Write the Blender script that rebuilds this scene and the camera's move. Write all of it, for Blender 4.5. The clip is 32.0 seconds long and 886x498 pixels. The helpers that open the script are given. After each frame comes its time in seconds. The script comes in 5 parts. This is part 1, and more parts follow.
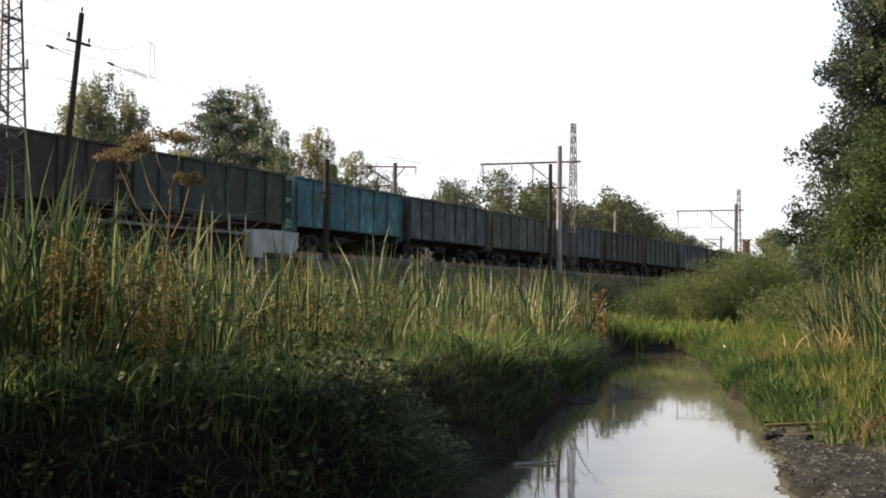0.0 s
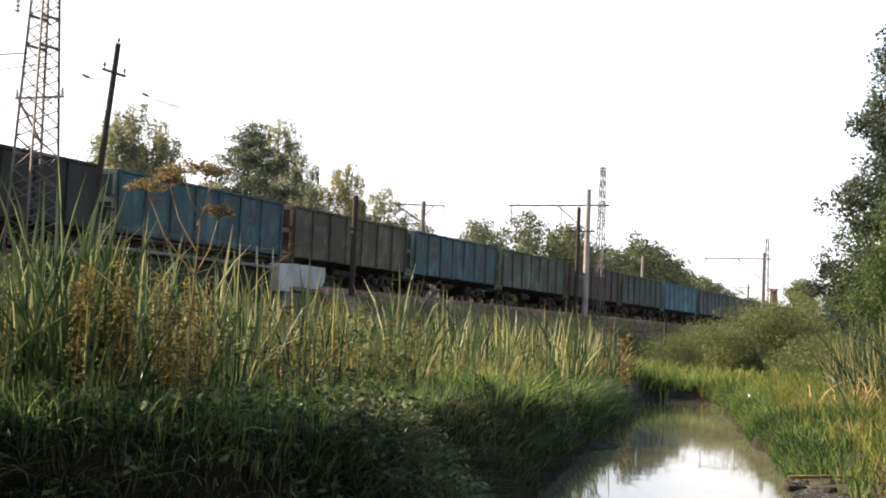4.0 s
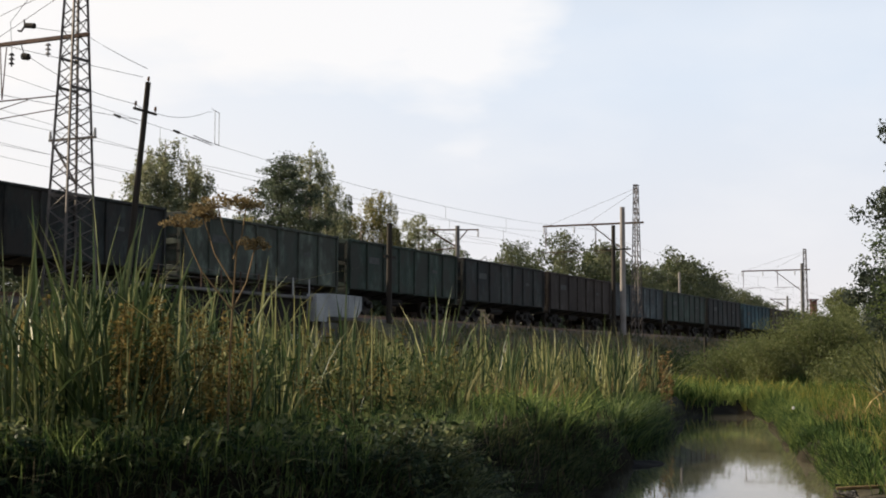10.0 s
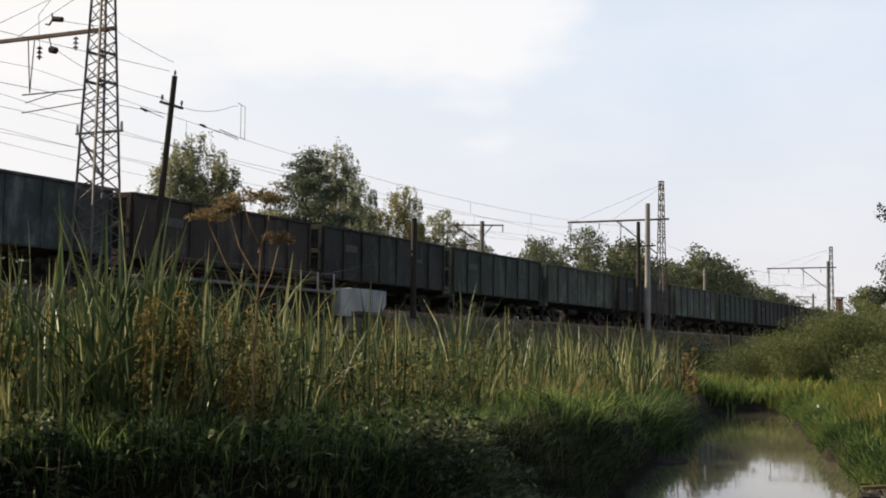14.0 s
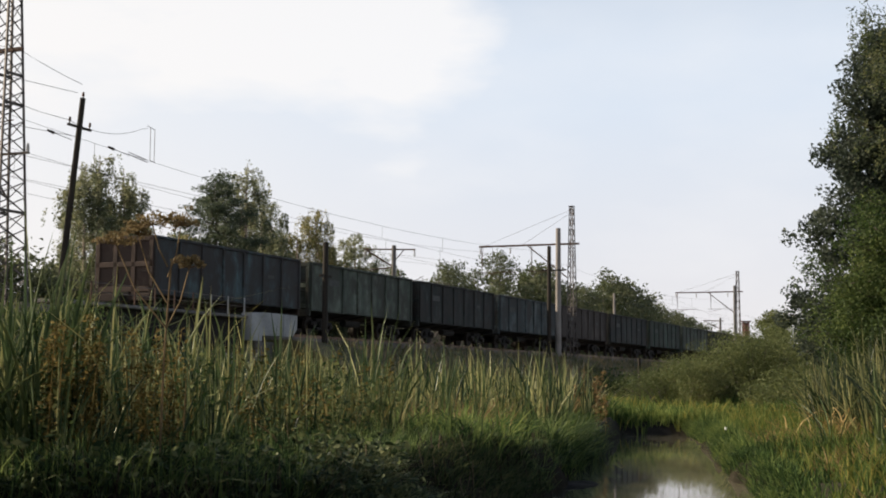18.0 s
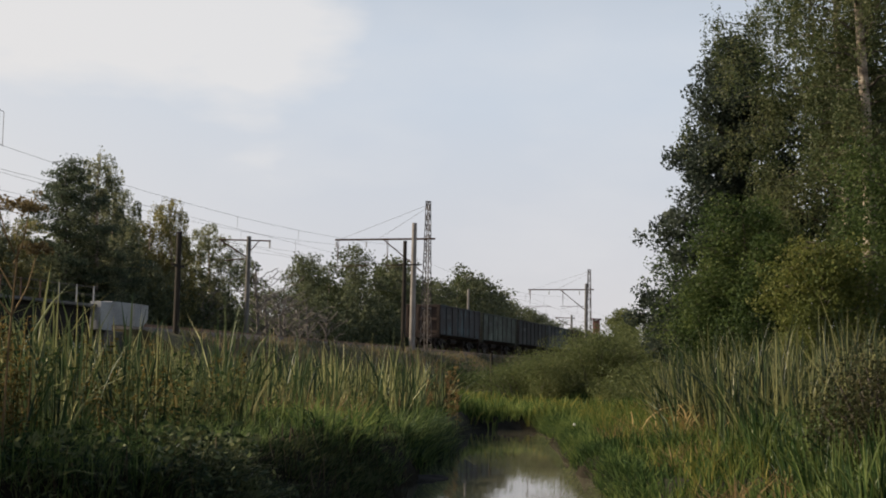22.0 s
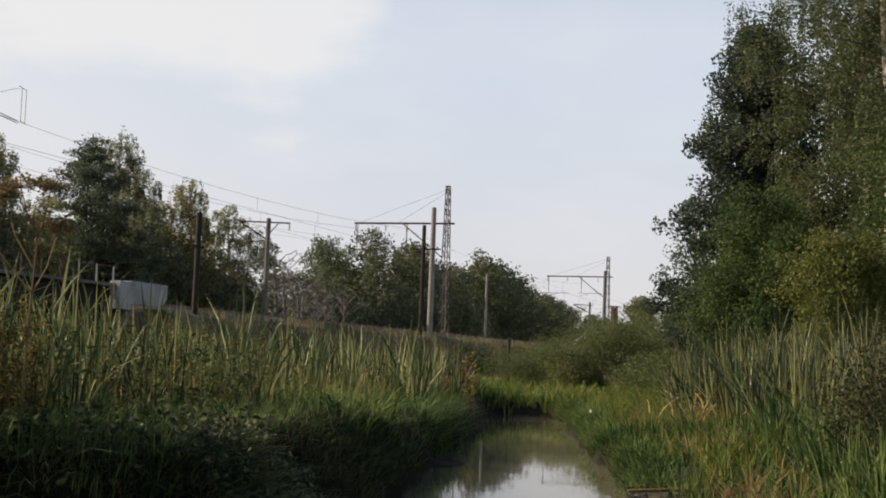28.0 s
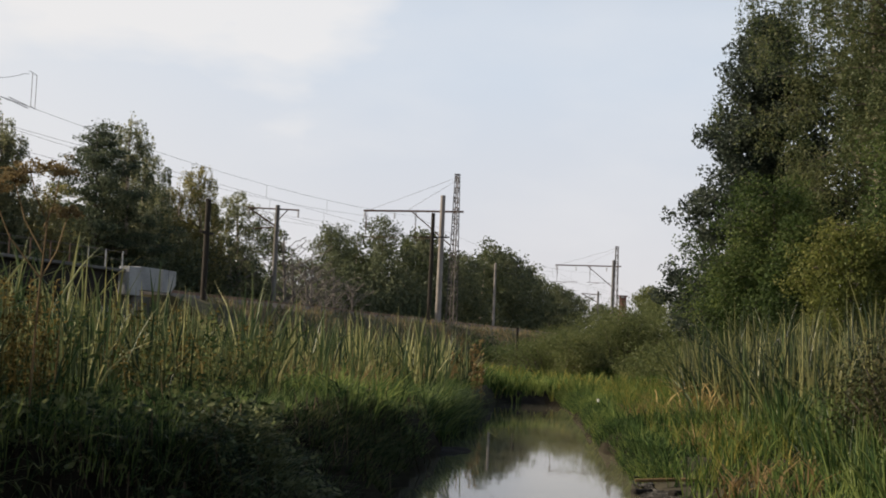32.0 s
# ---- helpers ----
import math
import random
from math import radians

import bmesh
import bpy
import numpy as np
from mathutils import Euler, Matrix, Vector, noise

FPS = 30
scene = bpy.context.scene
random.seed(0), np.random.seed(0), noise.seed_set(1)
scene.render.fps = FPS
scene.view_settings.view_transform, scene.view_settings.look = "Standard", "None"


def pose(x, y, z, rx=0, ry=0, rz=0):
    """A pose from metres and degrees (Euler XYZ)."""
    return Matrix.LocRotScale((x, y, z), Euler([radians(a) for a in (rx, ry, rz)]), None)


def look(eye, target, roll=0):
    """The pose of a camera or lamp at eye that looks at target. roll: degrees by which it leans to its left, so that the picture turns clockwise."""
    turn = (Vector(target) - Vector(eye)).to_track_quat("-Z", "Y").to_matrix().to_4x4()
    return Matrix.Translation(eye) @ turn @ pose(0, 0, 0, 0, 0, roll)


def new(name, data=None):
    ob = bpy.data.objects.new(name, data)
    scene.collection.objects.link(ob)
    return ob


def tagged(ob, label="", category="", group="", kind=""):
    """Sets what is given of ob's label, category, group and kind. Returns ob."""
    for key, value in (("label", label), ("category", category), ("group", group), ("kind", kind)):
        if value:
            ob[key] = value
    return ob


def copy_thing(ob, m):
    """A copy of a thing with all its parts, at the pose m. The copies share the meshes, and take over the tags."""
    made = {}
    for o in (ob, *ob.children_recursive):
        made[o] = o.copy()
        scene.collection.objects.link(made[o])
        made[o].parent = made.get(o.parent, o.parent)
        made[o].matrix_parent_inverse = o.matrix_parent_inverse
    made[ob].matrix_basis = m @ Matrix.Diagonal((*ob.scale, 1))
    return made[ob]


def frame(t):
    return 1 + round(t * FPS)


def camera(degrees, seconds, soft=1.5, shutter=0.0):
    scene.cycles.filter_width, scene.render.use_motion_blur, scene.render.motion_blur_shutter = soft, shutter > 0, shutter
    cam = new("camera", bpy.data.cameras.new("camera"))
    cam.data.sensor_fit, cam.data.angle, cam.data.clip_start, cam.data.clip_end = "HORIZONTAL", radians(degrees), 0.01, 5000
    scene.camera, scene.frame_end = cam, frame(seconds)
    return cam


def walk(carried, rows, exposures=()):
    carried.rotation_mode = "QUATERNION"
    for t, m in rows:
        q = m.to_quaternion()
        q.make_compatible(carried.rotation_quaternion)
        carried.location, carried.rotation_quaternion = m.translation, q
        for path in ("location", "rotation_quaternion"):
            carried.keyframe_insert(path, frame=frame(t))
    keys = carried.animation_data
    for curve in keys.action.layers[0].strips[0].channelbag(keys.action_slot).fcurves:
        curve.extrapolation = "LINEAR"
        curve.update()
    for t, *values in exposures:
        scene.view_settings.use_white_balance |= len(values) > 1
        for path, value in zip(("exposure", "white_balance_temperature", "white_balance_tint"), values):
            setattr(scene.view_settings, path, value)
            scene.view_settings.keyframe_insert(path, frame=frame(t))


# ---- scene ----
LENS = 35.09
cam = camera(LENS, 32.0, soft=1.9, shutter=0.0)
EYE = (0.0, 0.0, 1.5)
# seconds, pitch, roll, yaw of a camera held by hand on one spot
ROWS = [
    (0.0, 2.08, -0.55, 0.51), (0.5, 1.86, -0.08, -0.01), (1.0, 1.94, -0.00, -0.00), (1.5, 2.37, 0.60, -0.10),
    (2.0, 2.71, 0.84, 1.25), (2.5, 1.96, -1.61, 2.86), (3.0, 2.10, -2.48, 2.30), (3.5, 2.89, -2.60, 1.42),
    (5.5, 4.66, -1.29, 2.50), (6.0, 3.63, -0.73, 2.40), (6.5, 3.72, 0.63, 2.65), (7.0, 4.15, 0.80, 3.40),
    (7.5, 4.36, 0.11, 3.47), (8.0, 4.53, 0.39, 3.14), (8.5, 4.83, 0.15, 2.84), (9.0, 4.85, -0.11, 2.84),
    (9.5, 4.47, -0.13, 3.39), (10.0, 4.63, -0.14, 3.11), (10.5, 4.72, -0.15, 3.46), (11.0, 4.91, -0.51, 3.04),
    (11.5, 4.87, -0.73, 2.91), (12.0, 4.56, -0.83, 3.08), (12.5, 4.27, -0.62, 3.39), (13.0, 4.36, -0.69, 3.92),
    (13.5, 4.13, -0.53, 4.20), (14.0, 4.43, -0.60, 4.08), (14.5, 5.33, -0.50, 3.40), (16.5, 4.38, 1.92, 4.01),
    (17.0, 3.20, 1.26, 4.68), (17.5, 4.53, 0.21, 1.97), (18.0, 5.45, -0.36, 0.48), (18.5, 6.38, -0.04, -0.85),
    (19.0, 6.26, 0.25, -0.78), (19.5, 5.12, -0.70, -0.64), (20.0, 5.16, -0.68, -1.44), (20.5, 4.92, -0.75, -1.67),
    (21.0, 5.42, -0.59, -3.32), (21.5, 5.30, -1.04, -4.41), (22.0, 5.27, -1.11, -5.50), (22.5, 5.43, -0.29, -6.51),
    (23.0, 5.03, -1.45, -6.65), (23.5, 4.77, -1.60, -7.20), (24.0, 4.66, -1.95, -6.25), (24.5, 4.59, -1.80, -6.93),
    (25.0, 4.39, -1.77, -5.91), (25.5, 4.76, -1.51, -5.45), (27.5, 4.61, -1.74, -5.44), (28.0, 4.63, -2.08, -4.80),
    (28.5, 4.43, -1.76, -5.26), (29.0, 4.45, -2.11, -5.29), (29.5, 4.34, -1.97, -5.21), (30.0, 4.29, -2.18, -5.16),
    (30.5, 4.34, -1.95, -5.35), (31.0, 4.28, -1.85, -5.10), (31.5, 4.25, -2.28, -5.07), (32.0, 4.13, -2.55, -4.48),
]
# seconds, stops
LIGHT = [(0.0, 1.08), (2.4, 1.15), (2.9, 1.6), (3.6, 1.65), (5.4, 1.3), (6.0, 0.72), (7.0, 0.68), (9.0, 0.63), (14.0, 0.62), (17.0, 0.74), (18.0, 0.59), (19.0, 0.32), (22.0, 0.29), (28.0, 0.41), (32.0, 0.41)]
walk(cam, [(t, pose(*EYE, 90 + pitch, roll, yaw)) for t, pitch, roll, yaw in ROWS], LIGHT)

# ---- light ----
SUN_AZ, SUN_EL = -74.0, 27.0     # degrees from +y towards +x, and up
world = bpy.data.worlds.new("sky")
scene.world = world
world.use_nodes = True
wn, wl = world.node_tree.nodes, world.node_tree.links
wn.clear()
w_out = wn.new("ShaderNodeOutputWorld")
w_bg = wn.new("ShaderNodeBackground")
w_sky = wn.new("ShaderNodeTexSky")
w_sky.sky_type, w_sky.sun_disc = "NISHITA", False
w_sky.sun_elevation, w_sky.sun_rotation = radians(SUN_EL), radians(SUN_AZ)
w_sky.air_density, w_sky.dust_density, w_sky.ozone_density = 1.0, 1.6, 1.2
w_co = wn.new("ShaderNodeTexCoord")
w_dir = wn.new("ShaderNodeSeparateXYZ")
wl.new(w_co.outputs["Generated"], w_dir.inputs[0])


def w_math(op, a, b=0.0, c=0.0, clamp=False):
    node = wn.new("ShaderNodeMath")
    node.operation, node.use_clamp = op, clamp
    for i, v in enumerate((a, b, c)):
        if isinstance(v, (int, float)):
            node.inputs[i].default_value = v
        else:
            wl.new(v, node.inputs[i])
    return node.outputs[0]


def w_blend(fac, a, b):
    node = wn.new("ShaderNodeMix")
    node.data_type = "RGBA"
    wl.new(fac, node.inputs["Factor"])
    wl.new(a, node.inputs["A"])
    node.inputs["B"].default_value = (*b, 1)
    return node.outputs["Result"]


w_map = wn.new("ShaderNodeMapping")
w_map.inputs["Scale"].default_value = (4.0, 4.0, 11.0)
w_noise = wn.new("ShaderNodeTexNoise")
w_noise.inputs["Scale"].default_value, w_noise.inputs["Detail"].default_value, w_noise.inputs["Roughness"].default_value = 1.7, 5.0, 0.5
wl.new(w_co.outputs["Generated"], w_map.inputs["Vector"])
wl.new(w_map.outputs["Vector"], w_noise.inputs["Vector"])
up, side, veil = w_dir.outputs["Z"], w_dir.outputs["X"], w_noise.outputs["Fac"]
# pale haze: pinkish white at the horizon, light blue above, giving way to clear sky overhead
low = wn.new("ShaderNodeMix")
low.data_type = "RGBA"
wl.new(w_math("MULTIPLY", up, 5.2, 0.0, True), low.inputs["Factor"])
low.inputs["A"].default_value, low.inputs["B"].default_value = (9.2, 8.75, 8.7, 1), (7.75, 8.55, 9.7, 1)
clear = w_math("MULTIPLY", w_math("MULTIPLY_ADD", up, 3.2, -0.75, True), 0.96)
sky_a = wn.new("ShaderNodeMix")
sky_a.data_type = "RGBA"
wl.new(clear, sky_a.inputs["Factor"])
wl.new(low.outputs["Result"], sky_a.inputs["A"])
wl.new(w_sky.outputs["Color"], sky_a.inputs["B"])
# a bank of white cloud over the railway, thinning out to the other side and overhead
bank = w_math("MULTIPLY_ADD", up, 10.0, -1.67)
bank = w_math("MULTIPLY_ADD", w_math("MAXIMUM", w_math("ADD", side, 0.03), 0.0), -14.0, bank)
bank = w_math("MULTIPLY_ADD", veil, 4.2, w_math("ADD", w_math("MULTIPLY", bank, 1.25), -2.05), True)
bank = w_math("MULTIPLY", bank, w_math("MULTIPLY_ADD", up, -4.0, 2.3, True))
wisp = w_math("MULTIPLY", w_math("MULTIPLY_ADD", veil, 2.6, -1.15, True), w_math("MULTIPLY_ADD", up, -1.0, 0.5, True))
glow = w_math("MULTIPLY", w_math("MULTIPLY_ADD", side, -2.6, 0.06, True), w_math("MULTIPLY_ADD", up, -1.6, 1.0, True))
sky_b = w_blend(w_math("MAXIMUM", w_math("MULTIPLY", bank, 0.82), wisp), sky_a.outputs["Result"], (10.45, 10.3, 10.3))
sky_b = w_blend(w_math("MULTIPLY", glow, 0.85), sky_b, (10.75, 10.3, 9.95))
wl.new(sky_b, w_bg.inputs["Color"])
w_bg.inputs["Strength"].default_value = 0.062
wl.new(w_bg.outputs["Background"], w_out.inputs["Surface"])

sun = new("sun", bpy.data.lights.new("sun", "SUN"))
sun.data.energy, sun.data.angle, sun.data.color = 5.0, radians(0.8), (1.0, 0.84, 0.63)
sa, se = radians(SUN_AZ), radians(SUN_EL)
sun.matrix_world = look((0, 0, 60), Vector((0, 0, 60)) - Vector((math.sin(sa) * math.cos(se), math.cos(sa) * math.cos(se), math.sin(se))))


# ---- materials ----
def material(name, stops, scale=3.0, rough=0.8, metal=0.0, bump=0.0, fine=40.0, spec=0.3, island=0.0, leaf=0.0, random_object=0.0, stretch=(1, 1, 1)):
    """A surface whose colour runs through stops by two sizes of noise; island and random_object add variation per piece, leaf lets light through."""
    m = bpy.data.materials.new(name)
    m.use_nodes = True
    n, k = m.node_tree.nodes, m.node_tree.links
    bsdf = n["Principled BSDF"]
    out = n["Material Output"]
    co = n.new("ShaderNodeTexCoord")
    mp = n.new("ShaderNodeMapping")
    mp.inputs["Scale"].default_value = stretch
    k.new(co.outputs["Object"], mp.inputs["Vector"])
    big, small = n.new("ShaderNodeTexNoise"), n.new("ShaderNodeTexNoise")
    big.inputs["Scale"].default_value, big.inputs["Detail"].default_value = scale, 4
    small.inputs["Scale"].default_value, small.inputs["Detail"].default_value = fine, 3
    for t in (big, small):
        k.new(mp.outputs["Vector"], t.inputs["Vector"])
    add = n.new("ShaderNodeMath")
    add.operation = "MULTIPLY_ADD"
    add.inputs[1].default_value, add.inputs[2].default_value = 0.35, -0.175
    k.new(small.outputs["Fac"], add.inputs[0])
    tot = n.new("ShaderNodeMath")
    tot.operation = "ADD"
    k.new(big.outputs["Fac"], tot.inputs[0])
    k.new(add.outputs[0], tot.inputs[1])
    last = tot
    for amount, node, sock in ((island, "ShaderNodeNewGeometry", "Random Per Island"), (random_object, "ShaderNodeObjectInfo", "Random")):
        if amount:
            src, ma, sm = n.new(node), n.new("ShaderNodeMath"), n.new("ShaderNodeMath")
            ma.operation, sm.operation = "MULTIPLY_ADD", "ADD"
            ma.inputs[1].default_value, ma.inputs[2].default_value = amount, -amount / 2
            k.new(src.outputs[sock], ma.inputs[0])
            k.new(last.outputs[0], sm.inputs[0])
            k.new(ma.outputs[0], sm.inputs[1])
            last = sm
    ramp = n.new("ShaderNodeValToRGB")
    el = ramp.color_ramp.elements
    while len(el) < len(stops):
        el.new(0.5)
    for i, c in enumerate(stops):
        el[i].position = 0.25 + 0.5 * i / max(1, len(stops) - 1)
        el[i].color = (*c, 1)
    k.new(last.outputs[0], ramp.inputs["Fac"])
    k.new(ramp.outputs["Color"], bsdf.inputs["Base Color"])
    bsdf.inputs["Roughness"].default_value = rough
    bsdf.inputs["Metallic"].default_value = metal
    bsdf.inputs["Specular IOR Level"].default_value = spec
    if bump:
        b = n.new("ShaderNodeBump")
        b.inputs["Strength"].default_value, b.inputs["Distance"].default_value = bump, 0.02
        k.new(tot.outputs[0], b.inputs["Height"])
        k.new(b.outputs["Normal"], bsdf.inputs["Normal"])
    if leaf:
        tr, mx = n.new("ShaderNodeBsdfTranslucent"), n.new("ShaderNodeMixShader")
        k.new(ramp.outputs["Color"], tr.inputs["Color"])
        mx.inputs["Fac"].default_value = leaf
        k.new(bsdf.outputs["BSDF"], mx.inputs[1])
        k.new(tr.outputs["BSDF"], mx.inputs[2])
        k.new(mx.outputs["Shader"], out.inputs["Surface"])
    return m


M_SOIL = material("soil", [(0.020, 0.017, 0.011), (0.045, 0.040, 0.024), (0.05, 0.06, 0.025)], 0.7, 0.95, bump=0.5, fine=9)
M_MUD = material("wet_mud", [(0.010, 0.009, 0.008), (0.025, 0.023, 0.020), (0.048, 0.045, 0.040)], 2.5, 0.9, bump=1.0, fine=30, spec=0.1)
M_EMBANK = material("embankment_grass", [(0.06, 0.062, 0.032), (0.12, 0.105, 0.055), (0.17, 0.13, 0.075)], 0.5, 0.95, bump=0.6, fine=6)
M_BALLAST = material("ballast", [(0.07, 0.06, 0.05), (0.15, 0.125, 0.10), (0.21, 0.18, 0.15)], 1.5, 0.95, bump=0.8, fine=14)
M_RAIL = material("rail_steel", [(0.10, 0.06, 0.04), (0.18, 0.11, 0.075)], 2, 0.5, 0.6)
M_TIE = material("concrete_sleeper", [(0.18, 0.17, 0.15), (0.27, 0.25, 0.23)], 2, 0.9)
M_CONCRETE = material("grey_concrete", [(0.30, 0.29, 0.27), (0.44, 0.42, 0.39), (0.52, 0.50, 0.47)], 0.8, 0.9, bump=0.2, fine=20)
M_POLE = material("weathered_pole_concrete", [(0.20, 0.18, 0.165), (0.28, 0.255, 0.235), (0.36, 0.33, 0.305)], 0.8, 0.9, bump=0.2, fine=20)
M_DECK = material("sooty_concrete", [(0.10, 0.095, 0.09), (0.17, 0.16, 0.15), (0.24, 0.23, 0.215)], 0.8, 0.9, bump=0.2, fine=20)
M_WHITE = material("whitewashed_concrete", [(0.23, 0.235, 0.24), (0.36, 0.365, 0.37), (0.47, 0.47, 0.475)], 0.7, 0.85, bump=0.2, fine=12)
M_MAST = material("galvanised_steel", [(0.055, 0.047, 0.044), (0.11, 0.095, 0.088), (0.19, 0.165, 0.15)], 1.2, 0.6, 0.2)
M_RUSTY = material("rusty_steel", [(0.07, 0.04, 0.03), (0.14, 0.085, 0.06)], 2, 0.7, 0.3)
M_WOOD = material("tarred_pole_wood", [(0.018, 0.015, 0.012), (0.045, 0.036, 0.028)], 2, 0.85, fine=30, stretch=(6, 6, 0.6))
M_INSUL = material("porcelain", [(0.30, 0.28, 0.26), (0.5, 0.48, 0.46)], 6, 0.25)
M_WIRE = material("copper_wire", [(0.05, 0.045, 0.04), (0.11, 0.10, 0.09)], 0.2, 0.6, 0.5)
M_RED = material("faded_red_paint", [(0.12, 0.055, 0.048), (0.19, 0.08, 0.068)], 2, 0.6)
M_PEBBLE = material("shore_pebbles", [(0.014, 0.013, 0.012), (0.036, 0.034, 0.030), (0.11, 0.105, 0.097)], 3, 0.9, island=0.7)
M_UNDER = material("dirty_underframe", [(0.010, 0.009, 0.008), (0.024, 0.021, 0.019)], 2, 0.85, bump=0.2)
M_WHEEL = material("wheel_steel", [(0.016, 0.013, 0.011), (0.035, 0.028, 0.023)], 3, 0.7, 0.2)
M_BARS = material("faded_stencil_paint", [(0.05, 0.055, 0.05), (0.10, 0.10, 0.095)], 6, 0.8)
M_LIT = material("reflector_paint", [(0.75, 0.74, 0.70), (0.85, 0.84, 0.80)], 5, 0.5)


def car_paint(name, dark, mid, light, under=(0.046, 0.035, 0.031)):
    """Weathered wagon paint: blotches of the coat over a rusty brown, streaked downwards and dusty."""
    m = material(name, [dark, mid, light], 0.9, 0.75, bump=0.15, fine=7, stretch=(1.4, 1, 0.5), random_object=0.12, spec=0.2)
    n, k = m.node_tree.nodes, m.node_tree.links
    bsdf, co = n["Principled BSDF"], n.new("ShaderNodeTexCoord")
    coat = bsdf.inputs["Base Color"].links[0].from_socket
    mp, patch, ramp, mix = n.new("ShaderNodeMapping"), n.new("ShaderNodeTexNoise"), n.new("ShaderNodeValToRGB"), n.new("ShaderNodeMix")
    info, shift = n.new("ShaderNodeObjectInfo"), n.new("ShaderNodeVectorMath")
    shift.operation = "MULTIPLY_ADD"
    shift.inputs[1].default_value = (37.0, 37.0, 37.0)
    k.new(info.outputs["Random"], shift.inputs[0])
    k.new(co.outputs["Object"], shift.inputs[2])
    mp.inputs["Scale"].default_value = (1.0, 0.3, 0.8)
    patch.inputs["Scale"].default_value, patch.inputs["Detail"].default_value, patch.inputs["Roughness"].default_value = 0.8, 6, 0.65
    ramp.color_ramp.elements[0].position, ramp.color_ramp.elements[1].position = 0.42, 0.58
    mix.data_type = "RGBA"
    k.new(shift.outputs["Vector"], mp.inputs["Vector"])
    k.new(mp.outputs["Vector"], patch.inputs["Vector"])
    k.new(patch.outputs["Fac"], ramp.inputs["Fac"])
    k.new(ramp.outputs["Color"], mix.inputs["Factor"])
    mix.inputs["A"].default_value = (*[0.55 * u + 0.45 * c for u, c in zip(under, mid)], 1)
    k.new(coat, mix.inputs["B"])
    k.new(mix.outputs["Result"], bsdf.inputs["Base Color"])
    return m


CAR_PAINTS = {
    "green": car_paint("dull_green_paint", (0.017, 0.024, 0.019), (0.038, 0.058, 0.046), (0.090, 0.121, 0.099)),
    "brown": car_paint("dull_brown_paint", (0.019, 0.013, 0.013), (0.046, 0.038, 0.033), (0.106, 0.086, 0.080)),
    "teal": car_paint("faded_teal_paint", (0.022, 0.066, 0.081), (0.051, 0.145, 0.169), (0.122, 0.274, 0.304)),
    "grey": car_paint("weathered_blue_grey_paint", (0.024, 0.033, 0.036), (0.058, 0.076, 0.081), (0.150, 0.174, 0.174)),
    "sage": car_paint("faded_grey_green_paint", (0.030, 0.038, 0.032), (0.072, 0.090, 0.072), (0.168, 0.195, 0.161)),
    "dark": car_paint("sooty_black_green_paint", (0.011, 0.013, 0.013), (0.028, 0.033, 0.032), (0.072, 0.083, 0.076)),
    "petrol": car_paint("dull_petrol_paint", (0.022, 0.050, 0.058), (0.044, 0.093, 0.109), (0.093, 0.159, 0.168)),
    "olive": car_paint("dusty_olive_brown_paint", (0.028, 0.024, 0.017), (0.075, 0.068, 0.051), (0.150, 0.137, 0.105)),
    "frame": car_paint("faded_rust_frame_paint", (0.045, 0.031, 0.025), (0.080, 0.055, 0.044), (0.12, 0.086, 0.07)),
    "last": car_paint("patchy_brown_and_blue_paint", (0.045, 0.033, 0.033), (0.054, 0.060, 0.063), (0.090, 0.138, 0.150)),
    "rust": car_paint("rusty_red_brown_paint", (0.024, 0.017, 0.015), (0.050, 0.035, 0.029), (0.085, 0.062, 0.051)),
}

LEAF = dict(island=0.55, leaf=0.35, fine=3.0, rough=0.65, spec=0.2)
CROWN = dict(island=0.32, leaf=0.4, fine=3.0, rough=0.65, spec=0.2)
M_GRASS = material("lush_grass", [(0.022, 0.044, 0.016), (0.085, 0.145, 0.042), (0.26, 0.31, 0.090)], 0.35, **{**LEAF, "spec": 0.12, "rough": 0.75})
M_GRASS_Y = material("yellowing_grass", [(0.055, 0.095, 0.020), (0.14, 0.17, 0.038), (0.30, 0.26, 0.065)], 0.5, **{**LEAF, "spec": 0.15, "rough": 0.7})
M_GRASS_O = material("olive_grass", [(0.038, 0.055, 0.022), (0.095, 0.110, 0.039), (0.26, 0.21, 0.080)], 0.5, **{**LEAF, "spec": 0.15, "rough": 0.7})
M_DRY = material("dry_grass", [(0.13, 0.085, 0.035), (0.25, 0.17, 0.075), (0.38, 0.27, 0.13)], 0.5, **LEAF)
M_CATTAIL = material("cattail_leaf", [(0.018, 0.040, 0.017), (0.080, 0.122, 0.046), (0.44, 0.42, 0.18)], 0.4, island=0.95, leaf=0.15, fine=3.0, rough=0.45, spec=0.3)
M_CATTAIL_B = material("bluish_cattail_leaf", [(0.020, 0.036, 0.016), (0.060, 0.086, 0.034), (0.30, 0.29, 0.12)], 0.4, island=0.9, leaf=0.3, fine=3.0, rough=0.45, spec=0.45)
M_REED = material("green_reed_leaf", [(0.022, 0.050, 0.014), (0.056, 0.105, 0.028), (0.15, 0.19, 0.055)], 0.4, island=0.85, leaf=0.25, fine=3.0, rough=0.45, spec=0.35)
M_WEED = material("broad_weed_leaf", [(0.025, 0.042, 0.020), (0.055, 0.082, 0.035), (0.12, 0.13, 0.058)], 0.6, island=0.7, leaf=0.25, fine=3.0, rough=0.9, spec=0.05)
